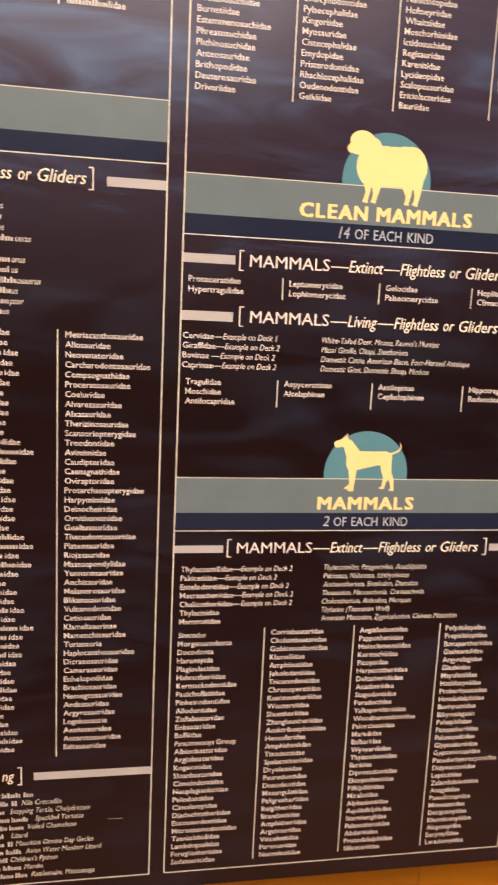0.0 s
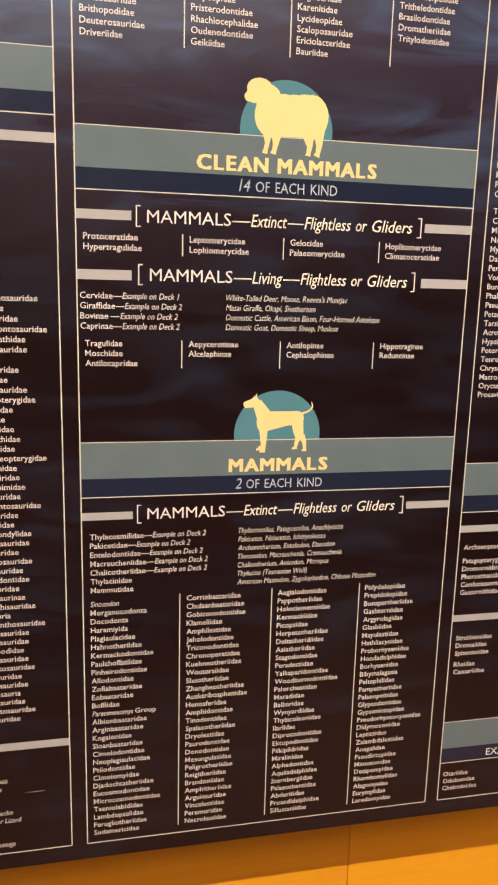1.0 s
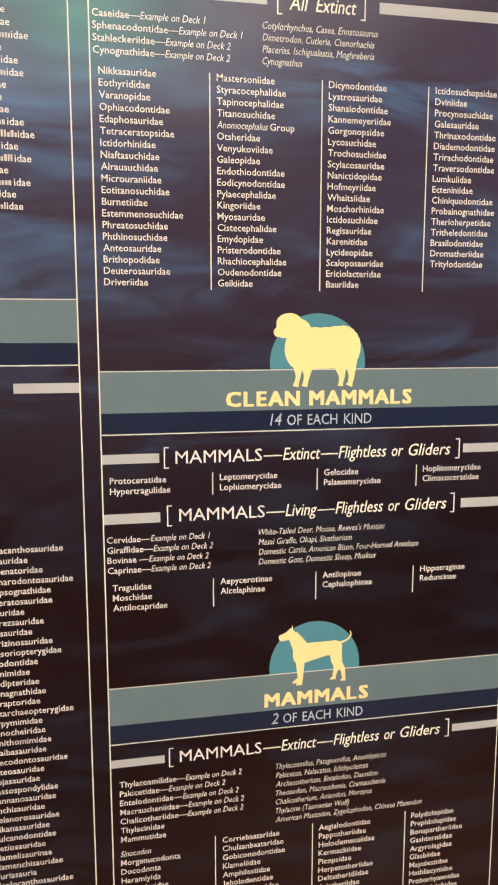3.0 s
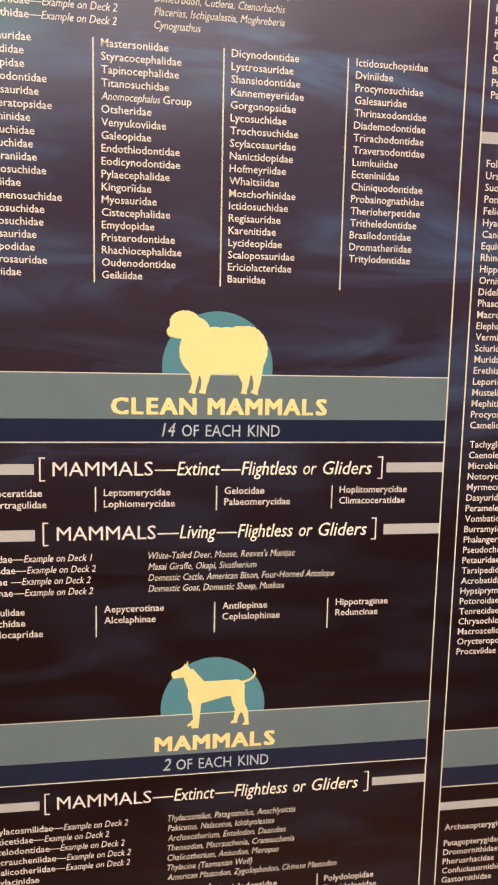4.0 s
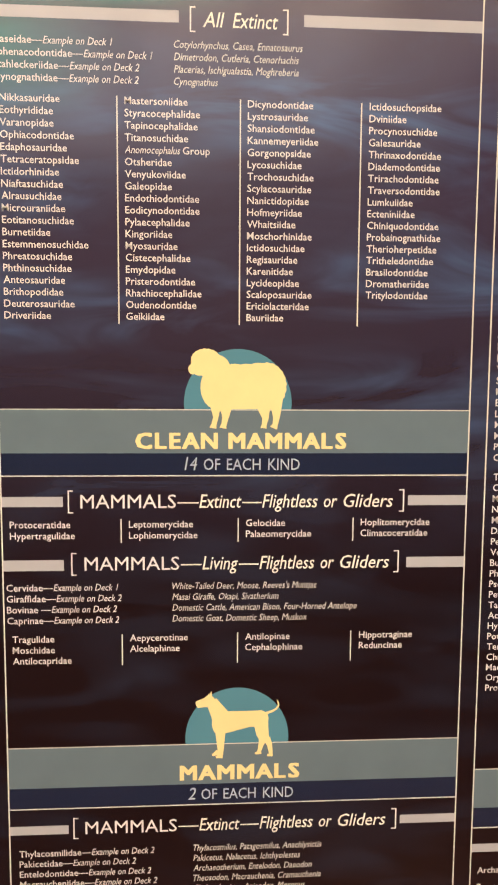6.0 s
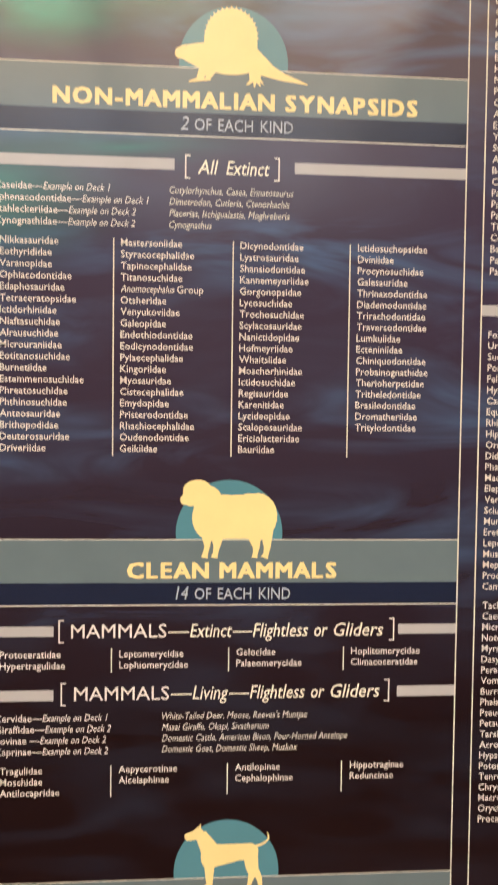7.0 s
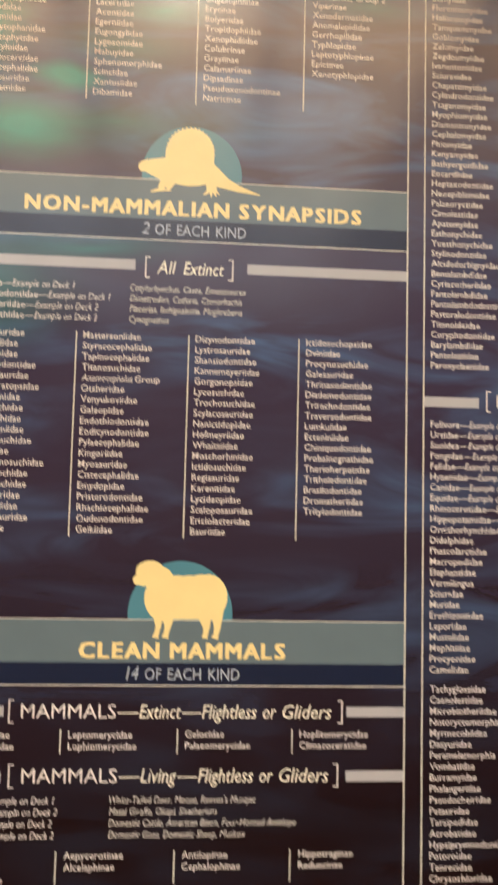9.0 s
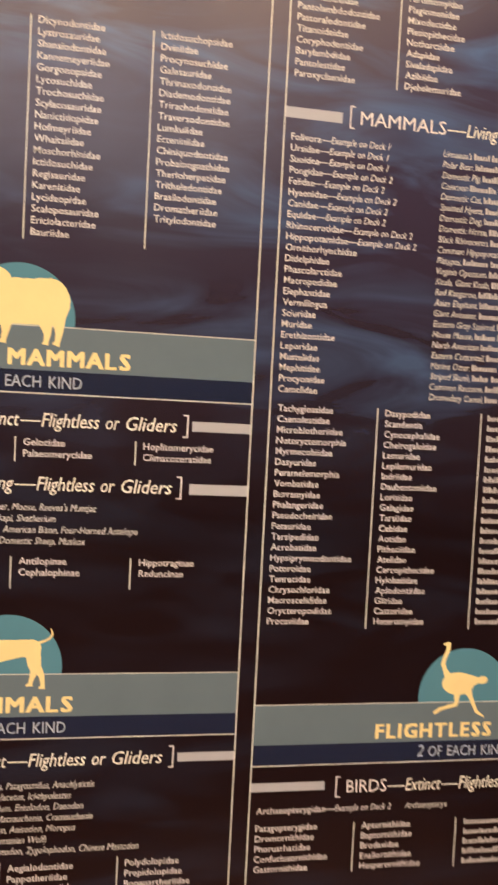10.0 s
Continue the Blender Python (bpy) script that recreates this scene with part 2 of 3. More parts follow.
def line_data(body, bold, slant):
    key = (body, bold, slant)
    if key not in CACHE:
        me = glyphs(body, bold, slant, 1.0 + 2.2 * bold)
        co = extent(me) / H_HIGH
        CACHE[key] = (co, [tuple(p.vertices) for p in me.polygons])
        bpy.data.meshes.remove(me)
    return CACHE[key]


STROKES = ((0, 0), (-1, -1), (-1, 0), (-1, 1), (1, -1), (1, 0), (1, 1), (0, 1), (0, -1))


def put_bold(store, body, x, z, cap, x1, weight, slant=0.0):
    """A heavier line: thin copies side by side, each a hair before the last."""
    for k, (a, b) in enumerate(STROKES[:7]):
        put_line(store, body, x + weight + a * weight, z + b * weight * 0.36, cap, 1.0, 0.0, slant, x1=x1 - weight + a * weight, y=Y_TEXT - 0.000006 * k)


def put_title(store, body, x, z, cap, x1, weight, gap=0.0034):
    """Heavy capitals, letter by letter: thick strokes cut level at head and foot, with even gaps between the letters."""
    letters = [(c, line_data(c, 0.0, 0.0)[0]) if c != " " else (c, None) for c in body]
    wide = [float(co[:, 0].max() - co[:, 0].min()) * cap if c != " " else 0.0 for c, co in letters]
    gaps = [0.0 if " " in (a, b) else gap * (0.42 if "A" in (a, b) else 1.0) for a, b in zip(body, body[1:])] + [0.0]
    fixed = sum(gaps) + sum(0.0135 if c == " " else 2 * weight for c in body)
    fit = (x1 - x - fixed) / sum(wide)
    for (c, co), w, g in zip(letters, wide, gaps):
        if c == " ":
            x += 0.0135
            continue
        for k, (a, b) in enumerate(STROKES):
            first = len(store[0])
            put_line(store, c, x + weight * (1 + a), z + b * weight * 0.62, cap, x1=x + weight * (1 + a) + w * fit, y=Y_TEXT - 0.000006 * k)
            low, high = z - 0.012 * cap, z + 1.012 * cap
            store[0][first:] = [(p, q, min(max(r, low), high)) for p, q, r in store[0][first:]]
        x += w * fit + 2 * weight + g


def put_line(store, body, x, z, cap, factor=1.0, bold=0.0, slant=0.0, x1=None, ends=None, y=Y_TEXT):
    """Adds a line of writing to store (verts, faces). x1: squeeze to end there; ends: shift to end there. Returns its right end."""
    co, faces = line_data(body, bold, slant)
    left, right = float(co[:, 0].min()), float(co[:, 0].max())
    sx = (x1 - x) / (right - left) if x1 is not None else cap * factor
    if ends is not None:
        x = ends - (right - left) * sx
    base = len(store[0])
    store[0].extend((x + (float(c[0]) - left) * sx, y, z + float(c[1]) * cap) for c in co)
    store[1].extend(tuple(base + i for i in f) for f in faces)
    return x + (right - left) * sx


def writing(name, store, mat, parent, label=""):
    me = bpy.data.meshes.new(name)
    me.from_pydata(store[0], [], store[1])
    me.materials.append(mat)
    ob = new(name, me)
    ob.parent = parent
    return tagged(ob, label)


NAME_BOLD, NAME_W = 0.005, 1.0
co_ref = line_data("Eodicynodontidae", NAME_BOLD, 0.0)[0]
NAME_W = 0.091 / (float(co_ref[:, 0].max() - co_ref[:, 0].min()) * CAP)
co_ref = line_data("Domestic Cattle, American Bison, Four-Horned Antelope", 0.0, 0.25)[0]
ITALIC_W = 0.242 / (float(co_ref[:, 0].max() - co_ref[:, 0].min()) * CAP)


def name_list(names, x, z_first, parent, label="column of small cream printed family names"):
    """Lines of names below each other; z_first is the middle of the first line. A leading * sets the first word in italics."""
    store = ([], [])
    for k, name in enumerate(names):
        z = z_first - k * PITCH - DROP
        if name.startswith("*"):
            first, _, rest = name[1:].partition(" ")
            end = put_line(store, first, x, z, CAP, ITALIC_W, 0.0, 0.25)
            if rest:
                put_line(store, rest, end + 0.003, z, CAP, NAME_W, NAME_BOLD)
        elif name:
            put_line(store, name, x, z, CAP, NAME_W, NAME_BOLD)
    return writing("name_list", store, INK_TEXT, parent, label)


def example_list(names, x, z_first, parent):
    for k, name in enumerate(names):
        store = ([], [])
        z = z_first - k * PITCH - DROP
        first, _, deck = name.partition("|")
        end = put_line(store, first + ("\u2014" if deck else ""), x, z, CAP, NAME_W, NAME_BOLD)
        if deck:
            put_line(store, "Example on Deck " + deck, end + 0.0005, z, CAP, ITALIC_W * 1.02, 0.0, 0.25)
        writing("name_line", store, INK_TEXT, parent, "cream name with an italic deck note" if deck else "")


def italic_list(lines, x, z_first, parent):
    for k, text in enumerate(lines):
        if text:
            store = ([], [])
            put_line(store, text, x, z_first - k * PITCH - DROP, CAP, ITALIC_W, 0.0, 0.25)
            writing("italic_line", store, INK_ITALIC, parent, "line of small pale italic names")


marks = random.Random(11)


def text_bar(x0, x1, z, parent):
    """A bar of letter-wide strokes for writing that cannot be read."""
    bm, a = bmesh.new(), x0
    while a < x1 - 0.002:
        b = min(x1, a + marks.uniform(0.0018, 0.0038))
        plate(bm, a, b, z - 0.0040, z + (0.0044 if a == x0 else marks.choice((0.0014, 0.0014, 0.0018, 0.0042))), Y_TEXT)
        a = b + 0.0011
    part("text_bar", bm, INK_FAINT, parent)


def bar_list(rows, parent, mat, words=False):
    """Writing too small or cut off to be read: a plain bar for each line or word. Rows: left, right, middle height."""
    for x0, x1, z in rows:
        a = x0
        while a < x1 - 0.004:
            b = min(x1, a + rng.uniform(0.018, 0.042)) if words else x1
            text_bar(a, b, z, parent)
            a = b + 0.0032


rng = random.Random(5)


def cut_lines(rows, parent, mat, slant=0.0):
    """Lines of which only the end can be read: a plain bar, then the letters that show. Rows: left, right, middle height, letters."""
    for x0, x1, z, letters in rows:
        store = ([], [])
        put_line(store, letters, 0, z - DROP, CAP, ITALIC_W if slant else NAME_W, 0.0 if slant else NAME_BOLD, slant, ends=x1)
        a = min(v[0] for v in store[0]) - 0.0012
        text_bar(x0, a, z, parent)
        writing("cut_line", store, mat, parent)


def divider(x, z0, z1, parent):
    part("divider", plate(bmesh.new(), x - 0.0008, x + 0.0008, z0, z1, Y_LINE), INK_LINE, parent)


def bar(x0, x1, z0, z1, parent):
    part("heading_bar", plate(bmesh.new(), x0, x1, z0, z1, Y_BAND), INK_BAR, parent, "pale grey heading bar")


def bracket(x, z0, z1, way, parent):
    bm = bmesh.new()
    plate(bm, x - 0.0009, x + 0.0009, z0, z1, Y_TEXT)
    for z in (z0, z1 - 0.0016):
        plate(bm, min(x, x + way * 0.006), max(x, x + way * 0.006), z, z + 0.0016, Y_TEXT - 0.00002)
    part("bracket", bm, INK_TEXT, parent)


def spread(store, words, x0, x1, z, tall, italic):
    """Heading words; the longest phrase is set with wide gaps between its words."""
    pieces = zip(words.split(), (0.0, 0.468, 0.619), (0.42, 0.571, 1.0)) if words == FLY else ((words, 0.0, 1.0),)
    for word, a, b in pieces:
        if italic:
            put_bold(store, word, x0 + (x1 - x0) * a, z, tall, x0 + (x1 - x0) * b, 0.00010, 0.22)
        else:
            put_line(store, word, x0 + (x1 - x0) * a, z, tall, x1=x0 + (x1 - x0) * b)


FLY = "Flightless or Gliders"


def heading(segments, z, left, right, parent, tall=0.0172):
    """A bracketed heading. Segments: words, left, right, True for bold italic."""
    bracket(left, z - 0.0065, z + tall + 0.006, 1, parent)
    if right:
        bracket(right, z - 0.0065, z + tall + 0.006, -1, parent)
    for words, x0, x1, italic in segments:
        store = ([], [])
        if words == "\u2014":
            plate_bm = plate(bmesh.new(), x0, x1, z + tall * 0.33, z + tall * 0.33 + 0.0017, Y_TEXT)
            part("dash", plate_bm, INK_HEAD, parent)
            continue
        spread(store, words, x0, x1, z, tall, italic)
        writing("heading", store, INK_HEAD if italic else INK_TEXT, parent, "bold italic heading" if italic else "heading in light capitals")


def band(x0, z_top, parent, title="", t0=0, t1=0, sub="", s0=0, s1=0, tall=0.0555, strip=0.0275):
    """A section's grey-teal band with its navy strip, thin rules, title and count."""
    x1 = x0 + COL
    g = part("section_band", plate(bmesh.new(), x0, x1, z_top - tall, z_top, Y_BAND), INK_BAND, parent, "grey-teal printed section band")
    part("navy_strip", plate(bmesh.new(), x0, x1, z_top - tall - strip, z_top - tall, Y_BAND), INK_NAVY, parent, "navy printed strip")
    part("rule", plate(bmesh.new(), x0, x1, z_top - 0.0006, z_top + 0.0006, Y_LINE), INK_LINE, parent)
    part("rule", plate(bmesh.new(), x0, x1, z_top - tall - strip - 0.0022, z_top - tall - strip - 0.0007, Y_LINE), INK_LINE, parent)
    if title:
        store = ([], [])
        put_title(store, title, t0, z_top - 0.0497, 0.0202, t1, 0.00126)
        writing("title", store, INK_TITLE, parent, "bold pale yellow section title")
    if sub:
        store = ([], [])
        number, _, rest = sub.partition(" ")
        long = len(number) > 1
        put_line(store, number, s0, z_top - tall - 0.0215, 0.0165, 1.0, 0.0, 0.22, x1=s0 + (s1 - s0) * (0.11 if long else 0.075))
        r0 = s0 + (s1 - s0) * (0.165 if long else 0.125)
        for word, a, b in zip(rest.split(), (0.0, 0.24, 0.67), (0.17, 0.59, 1.0)):
            put_line(store, word, r0 + (s1 - r0) * a, z_top - tall - 0.0215, 0.0145, 1.0, 0.0, 0.0, x1=r0 + (s1 - r0) * b)
        writing("count", store, INK_COUNT, parent, "count in light grey capitals")
    return g


def column(x0, parent):
    """The thin pale outline of one column."""
    bm = bmesh.new()
    w = 0.0009
    plate(bm, x0 - w, x0 + w, BOTTOM, TOP_LINE, Y_LINE)
    plate(bm, x0 + COL - w, x0 + COL + w, BOTTOM, TOP_LINE, Y_LINE)
    plate(bm, x0 + w, x0 + COL - w, BOTTOM - 0.0009, BOTTOM + 0.0009, Y_LINE)
    return part("column_frame", bm, INK_LINE, parent, "thin pale outline of a text column")


def disc(cx, z, parent):
    part("emblem_disc", oval(bmesh.new(), cx, z + 0.0085, 0.0685, 0.0685, Y_DISC, -7.2, 187.2, 56), INK_DISC, parent, "teal disc rising behind a band")


def shape(draw, cx, z, unit, parent, label):
    """A cream animal silhouette built of overlapping ovals and tapered strips, each a hair before the last."""
    bm, layer = bmesh.new(), [0]

    def y():
        layer[0] += 1
        return Y_SHAPE - 0.000006 * layer[0]

    def o(u, v, ru, rv, turn=0.0, ruffle=0.0, lobes=9):
        oval(bm, cx + u * unit, z + v * unit, ru * unit, rv * unit, y(), turn=turn, ruffle=ruffle, lobes=lobes, steps=12 * lobes if ruffle else 36)

    def s(u0, v0, u1, v1, w0, w1):
        limb(bm, (cx + u0 * unit, z + v0 * unit), (cx + u1 * unit, z + v1 * unit), w0 * unit, w1 * unit, y())

    draw(o, s)
    part("emblem_shape", bm, INK_TITLE, parent, label)


def woolly(o, s):
    s(-32, 40, 52, 41, 39, 39)
    o(-30, 40, 36, 42, 0, 0.012, 30)
    o(50, 42, 34.8, 40.8, 0, 0.03, 22)
    o(-6, 76, 13, 5)
    o(15, 77, 13, 4)
    o(36, 78, 14, 5)
    o(-41, 73, 27, 24)
    o(-57, 88, 25, 18.5, 0, 0.045, 20)
    s(-70, 80, -81, 70, 13, 7)
    o(-81, 70.5, 6.5, 8.5, 20)
    o(-68, 72, 14, 12)
    s(-40, 10, -39, -14, 10, 4.4)
    s(-39, -12, -43, -28, 4.6, 4.6)
    s(-43, -26, -44, -32.5, 4.6, 6)
    s(-21, 10, -22, -14, 12, 5.6)
    s(-22, -12, -25, -28, 5.7, 4.5)
    s(-25.3, -26, -26.5, -32.5, 4.6, 6.2)
    s(45, 8, 49, -14, 13, 5.8)
    s(49, -12, 46.5, -28, 5.9, 4.2)
    s(46.5, -26, 45.5, -32.5, 4.2, 5.6)
    s(67, 22, 68.5, -14, 13, 5.8)
    s(68.5, -12, 66, -27, 6, 4.6)
    s(66, -26, 63.5, -32.5, 4.6, 7)
    for u, v, w in ((-39, -13, 4.4), (-22, -13, 5.6), (49, -13, 5.8), (68.5, -13, 5.9)):
        o(u, v, w, w)


def slim(o, s):
    s(-72, 74, -50, 79, 6.3, 9.5)
    o(-71.5, 75, 2.4, 5.4, 10)
    o(-50, 80, 10, 10.5)
    s(-52.5, 86, -50.5, 94, 2.6, 0.4)
    s(-48.5, 87, -46, 98, 3.2, 0.4)
    s(-46, 80, -30, 52, 10, 16)
    o(-30, 40, 15, 23, -6)
    s(-26, 39.5, 22, 45.5, 21, 15)
    s(20, 45.5, 42, 45.5, 15, 15.2)
    o(40, 45.5, 16.5, 15.6)
    s(42, 44, 46, 15, 13.5, 11)
    s(46, 17, 50, 4, 11, 8.5)
    s(46.5, 8, 43.5, -4, 7, 4.8)
    s(43.7, -2, 40.5, -15, 4.8, 3.5)
    s(34, -19.5, 43.6, -17, 2.2, 4)
    o(34.5, -19.5, 2.2, 2.2)
    s(53, 8, 58.5, -3, 7, 5)
    s(58.3, -1, 60.7, -16, 5, 3.6)
    s(60.6, -14, 61, -23, 3.6, 3.6)
    s(54.5, -24, 64.5, -22.5, 1.8, 3.6)
    s(-30, 26, -29.3, -15, 9.5, 5)
    s(-29.2, -13, -30.5, -24, 5, 5)
    s(-38, -25, -26, -23, 2, 4)
    s(-34, -13, -39, -19, 3, 3.5)
    s(-45, -20.8, -36, -18.4, 2, 3.2)
    for u, v, w in ((43.6, -3, 4.7), (58.4, -2, 4.9), (40.3, -15.5, 3.4)):
        o(u, v, w, w)
    s(48, 54, 62, 58.5, 2.6, 1.9)
    s(61, 58, 70, 63, 1.9, 1.7)
    s(69.5, 62.5, 74.5, 69.5, 1.7, 1.6)
    s(74.3, 69, 74, 75, 1.6, 1.2)
    s(74, 74.5, 71.4, 80, 1.2, 0.6)


def sailed(o, s):
    o(-4.5, 55, 44, 46.5)
    s(-6, 16, -5, 62, 47, 44)
    for k in range(21):
        a = radians(-12 + k * 10.2)
        c, d = math.cos(a), math.sin(a)
        s(-4.5 + 43 * c, 55 + 45.5 * d, -4.5 + 46.6 * c, 55 + 49.6 * d, 2.8, 0.3)
    o(-5, 18, 54, 27.5)
    s(30, 16, 64, -2, 22, 10)
    s(61, -0.5, 88, -11, 10.8, 6)
    s(86, -10, 127, -20.5, 6.2, 0.8)
    s(-48, 20, -82, 25, 24, 13)
    s(-80, 25.5, -94, 23.5, 13, 9)
    o(-93, 23.5, 6.5, 9)
    s(-46, 4, -59, -18, 11, 4.5)
    s(-57, -18.5, -76, -23.5, 3.6, 1.2)
    s(-35, 2, -44, -17, 9, 4)
    s(-58, -19.6, -39, -18, 2.4, 2.4)
    s(37, 4, 36, -20, 12, 8.5)
    s(31, -18, 22, -25, 3.2, 1)
    s(36, -18, 36, -28.5, 3.4, 0.8)
    s(41, -18, 46, -27, 3.2, 0.8)
    s(43, -15, 51, -23, 3, 0.8)


def running(o, s):
    o(-18.5, 49, 45, 30, -4)
    s(0, 54, 38, 57, 23, 8)
    o(49, 58, 14, 10, 4, 0.08, 9)
    s(-44, 60, -56, 84, 12, 6)
    s(-55.5, 82, -64, 101, 6.2, 5.6)
    o(-64, 101, 5.6, 5.6)
    s(-64, 100, -61, 116, 5.6, 5.4)
    o(-61, 116, 5.4, 5.4)
    s(-61, 115, -53, 136, 5.4, 5.6)
    s(-53, 134, -50.5, 150, 5.6, 6)
    o(-52, 153, 7.5, 7, -6)
    s(-55, 155, -66, 153.5, 4.2, 1.2)
    s(-19, 28, -21, -4, 9.5, 5.2)
    o(-21, -5, 5.2, 5.2)
    s(-20, -6, -66, -18, 5.2, 4.4)
    s(-63, -16.5, -82, -29, 5.4, 4.6)
    s(10, 30, 19, 12, 11, 6)
    s(18, 15, 28, -8, 6.2, 4.8)
    o(28, -8, 4.8, 4.8)
    s(28, -7, 38, -28, 4.8, 4.4)
    s(36, -26, 59, -40, 5, 2)


# ---- the room ----
def wall(name, x0, x1, y0, y1, z0, z1, mat, label):
    return tagged(part(name, box(bmesh.new(), x0, x1, y0, y1, z0, z1), mat), label, "wall", kind="structure")


X0, X1, Y0, HIGH = -4.2, 4.8, -9.6, 4.4
wall_north = wall("wall_north", X0, X1, 0.0825, 0.30, 0, HIGH, BEAM, "wood-lined display wall behind the information panel")
wall("wall_south", X0, X1, Y0 - 0.2, Y0, 0, HIGH, BEAM, "brown wooden wall opposite the panel")
wall("wall_west", X0 - 0.2, X0, Y0 - 0.2, 0.30, 0, HIGH, BEAM, "brown wooden side wall")
wall("wall_east", X1, X1 + 0.2, Y0 - 0.2, 0.30, 0, HIGH, BEAM, "brown wooden side wall")
tagged(part("floor", box(bmesh.new(), X0 - 0.2, X1 + 0.2, Y0 - 0.2, 0.3, -0.15, 0), FLOOR), "brown carpeted floor", "floor", kind="structure")
tagged(part("ceiling", box(bmesh.new(), X0 - 0.2, X1 + 0.2, Y0 - 0.2, 0.3, HIGH, HIGH + 0.15), CEILING), "dark plastered ceiling", "ceiling", kind="structure")


# ---- ceiling spotlights and added glow panels ----
def spot_lamp(place, target):
    m = look(place, target)
    root = new("ceiling_spotlight")
    root.matrix_world = m
    can = bmesh.new()
    bmesh.ops.create_cone(can, cap_ends=True, segments=28, radius1=0.055, radius2=0.07, depth=0.16, matrix=Matrix.Translation((0, 0, 0.10)))
    bmesh.ops.bevel(can, geom=[e for e in can.edges if len(e.link_faces) == 2 and e.calc_face_angle(0) > 0.9], offset=0.006, segments=2, affect="EDGES")
    part("can", can, METAL, root, "matt black lamp housing")
    lens = bmesh.new()
    bmesh.ops.create_circle(lens, cap_ends=True, segments=28, radius=0.047, matrix=Matrix.Translation((0, 0, 0.012)))
    part("lens", lens, LENS, root, "glowing lens")
    stem = bmesh.new()
    up = m.inverted() @ Vector((place[0], place[1], HIGH))
    a, b = Vector((0, 0, 0.17)), up
    d = b - a
    bmesh.ops.create_cone(stem, cap_ends=True, segments=12, radius1=0.012, radius2=0.012, depth=d.length, matrix=Matrix.Translation((a + b) / 2) @ d.to_track_quat("Z", "Y").to_matrix().to_4x4())
    part("stem", stem, METAL, root)
    return tagged(root, "black ceiling spotlight with a warm lens", "lamp", "ceiling spotlights")


for place in LAMPS:
    spot_lamp(place, (place[0] * 0.6 + 0.15, 0, AIM))
# housing for the added floor spot, unseen like its light
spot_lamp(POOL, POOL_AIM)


def haze_panel(cx, cy, wx, wy):
    """An unseen, shallow framed panel with a glowing diffuser, added so that its reflection hazes the board."""
    root = new("haze_glow_panel")
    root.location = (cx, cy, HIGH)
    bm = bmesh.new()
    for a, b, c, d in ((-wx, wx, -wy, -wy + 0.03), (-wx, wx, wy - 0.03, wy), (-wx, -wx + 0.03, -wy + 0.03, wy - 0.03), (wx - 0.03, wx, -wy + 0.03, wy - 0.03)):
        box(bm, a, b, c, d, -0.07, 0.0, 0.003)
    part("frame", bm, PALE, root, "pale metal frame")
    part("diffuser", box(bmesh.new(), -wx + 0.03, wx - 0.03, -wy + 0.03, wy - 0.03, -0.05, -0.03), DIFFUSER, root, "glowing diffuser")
    return tagged(root, "unseen glowing panel added at the ceiling to reflect as haze", "ceiling light", "ceiling lights")


# rows of added panels, toned row by row to shape the reflected haze
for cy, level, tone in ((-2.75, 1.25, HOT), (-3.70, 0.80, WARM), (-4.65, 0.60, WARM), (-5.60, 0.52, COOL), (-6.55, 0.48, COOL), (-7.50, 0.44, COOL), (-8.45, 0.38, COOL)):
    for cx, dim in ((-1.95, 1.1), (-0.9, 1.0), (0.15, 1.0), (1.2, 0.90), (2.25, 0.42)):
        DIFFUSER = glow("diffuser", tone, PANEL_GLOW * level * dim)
        haze_panel(cx, cy, 0.50, 0.45)

# ---- the information panel ----
COL, BOTTOM, TOP_LINE = 0.600, 0.550, 2.96
MID, LEFT, RIGHT = 0.0, -0.6250, 0.6240
panel = tagged(new("information_panel"), "large dark blue printed information panel mounted on a wooden wall", "information panel")
panel.location = (0, 0, 0)
bm = box(bmesh.new(), LEFT - 0.035, RIGHT + COL + 0.035, 0.0, 0.030, 0.520, 3.0, 0.0015)
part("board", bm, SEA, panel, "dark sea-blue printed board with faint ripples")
bm = bmesh.new()
for x in (LEFT + 0.1, 0.3, RIGHT + COL - 0.1):
    box(bm, x - 0.03, x + 0.03, 0.031, 0.0635, 0.75, 2.8, 0.003)
part("mounting_batten", bm, EDGE, panel, "dark battens behind the board")
mid, west, east = (column(x, panel) for x in (MID, LEFT, RIGHT))

# middle column, from the top down
name_list(["Amphisbaenidae /", "Blanidae / Cadidae /", "Rhineuridae /"] + "Trogonophiidae Bipedidae Agamidae Corytophanidae Crotaphytidae Dactyloidae Hoplocercidae Leiocephalidae Leiosauridae Liolaemidae".split(), 0.009, 2.383 + 12 * PITCH, mid)
name_list("Gerrhosauridae Gymnophthalmidae Teiidae Lacertidae Acontidae Egerniidae Eugongylidae Lygosomidae Mabuyidae Sphenomorphidae Scincidae Xantusiidae Dibamidae".split(), 0.159, 2.385 + 12 * PITCH, mid)
name_list("Xenopeltidae Boinae Ungaliophiinae Erycinae Bolyeridae Tropidophiidae Xenophidiidae Colubrinae Grayiinae Calamariinae Dipsadinae Pseudoxenodontinae Natricinae".split(), 0.310, 2.385 + 12 * PITCH, mid)
italic_list(["Loxocemus bicolor"], 0.310, 2.385 + 13 * PITCH, mid)
name_list(["Pareatidae", "Azemiopinae", "Crotalinae, Group 2"] + "Viperinae Xenodermatidae Anomalepididae Gerrhopilidae Typhlopidae Leptotyphlopinae Epictinae Xenotyphlopidae".split(), 0.461, 2.430 + 10 * PITCH, mid)
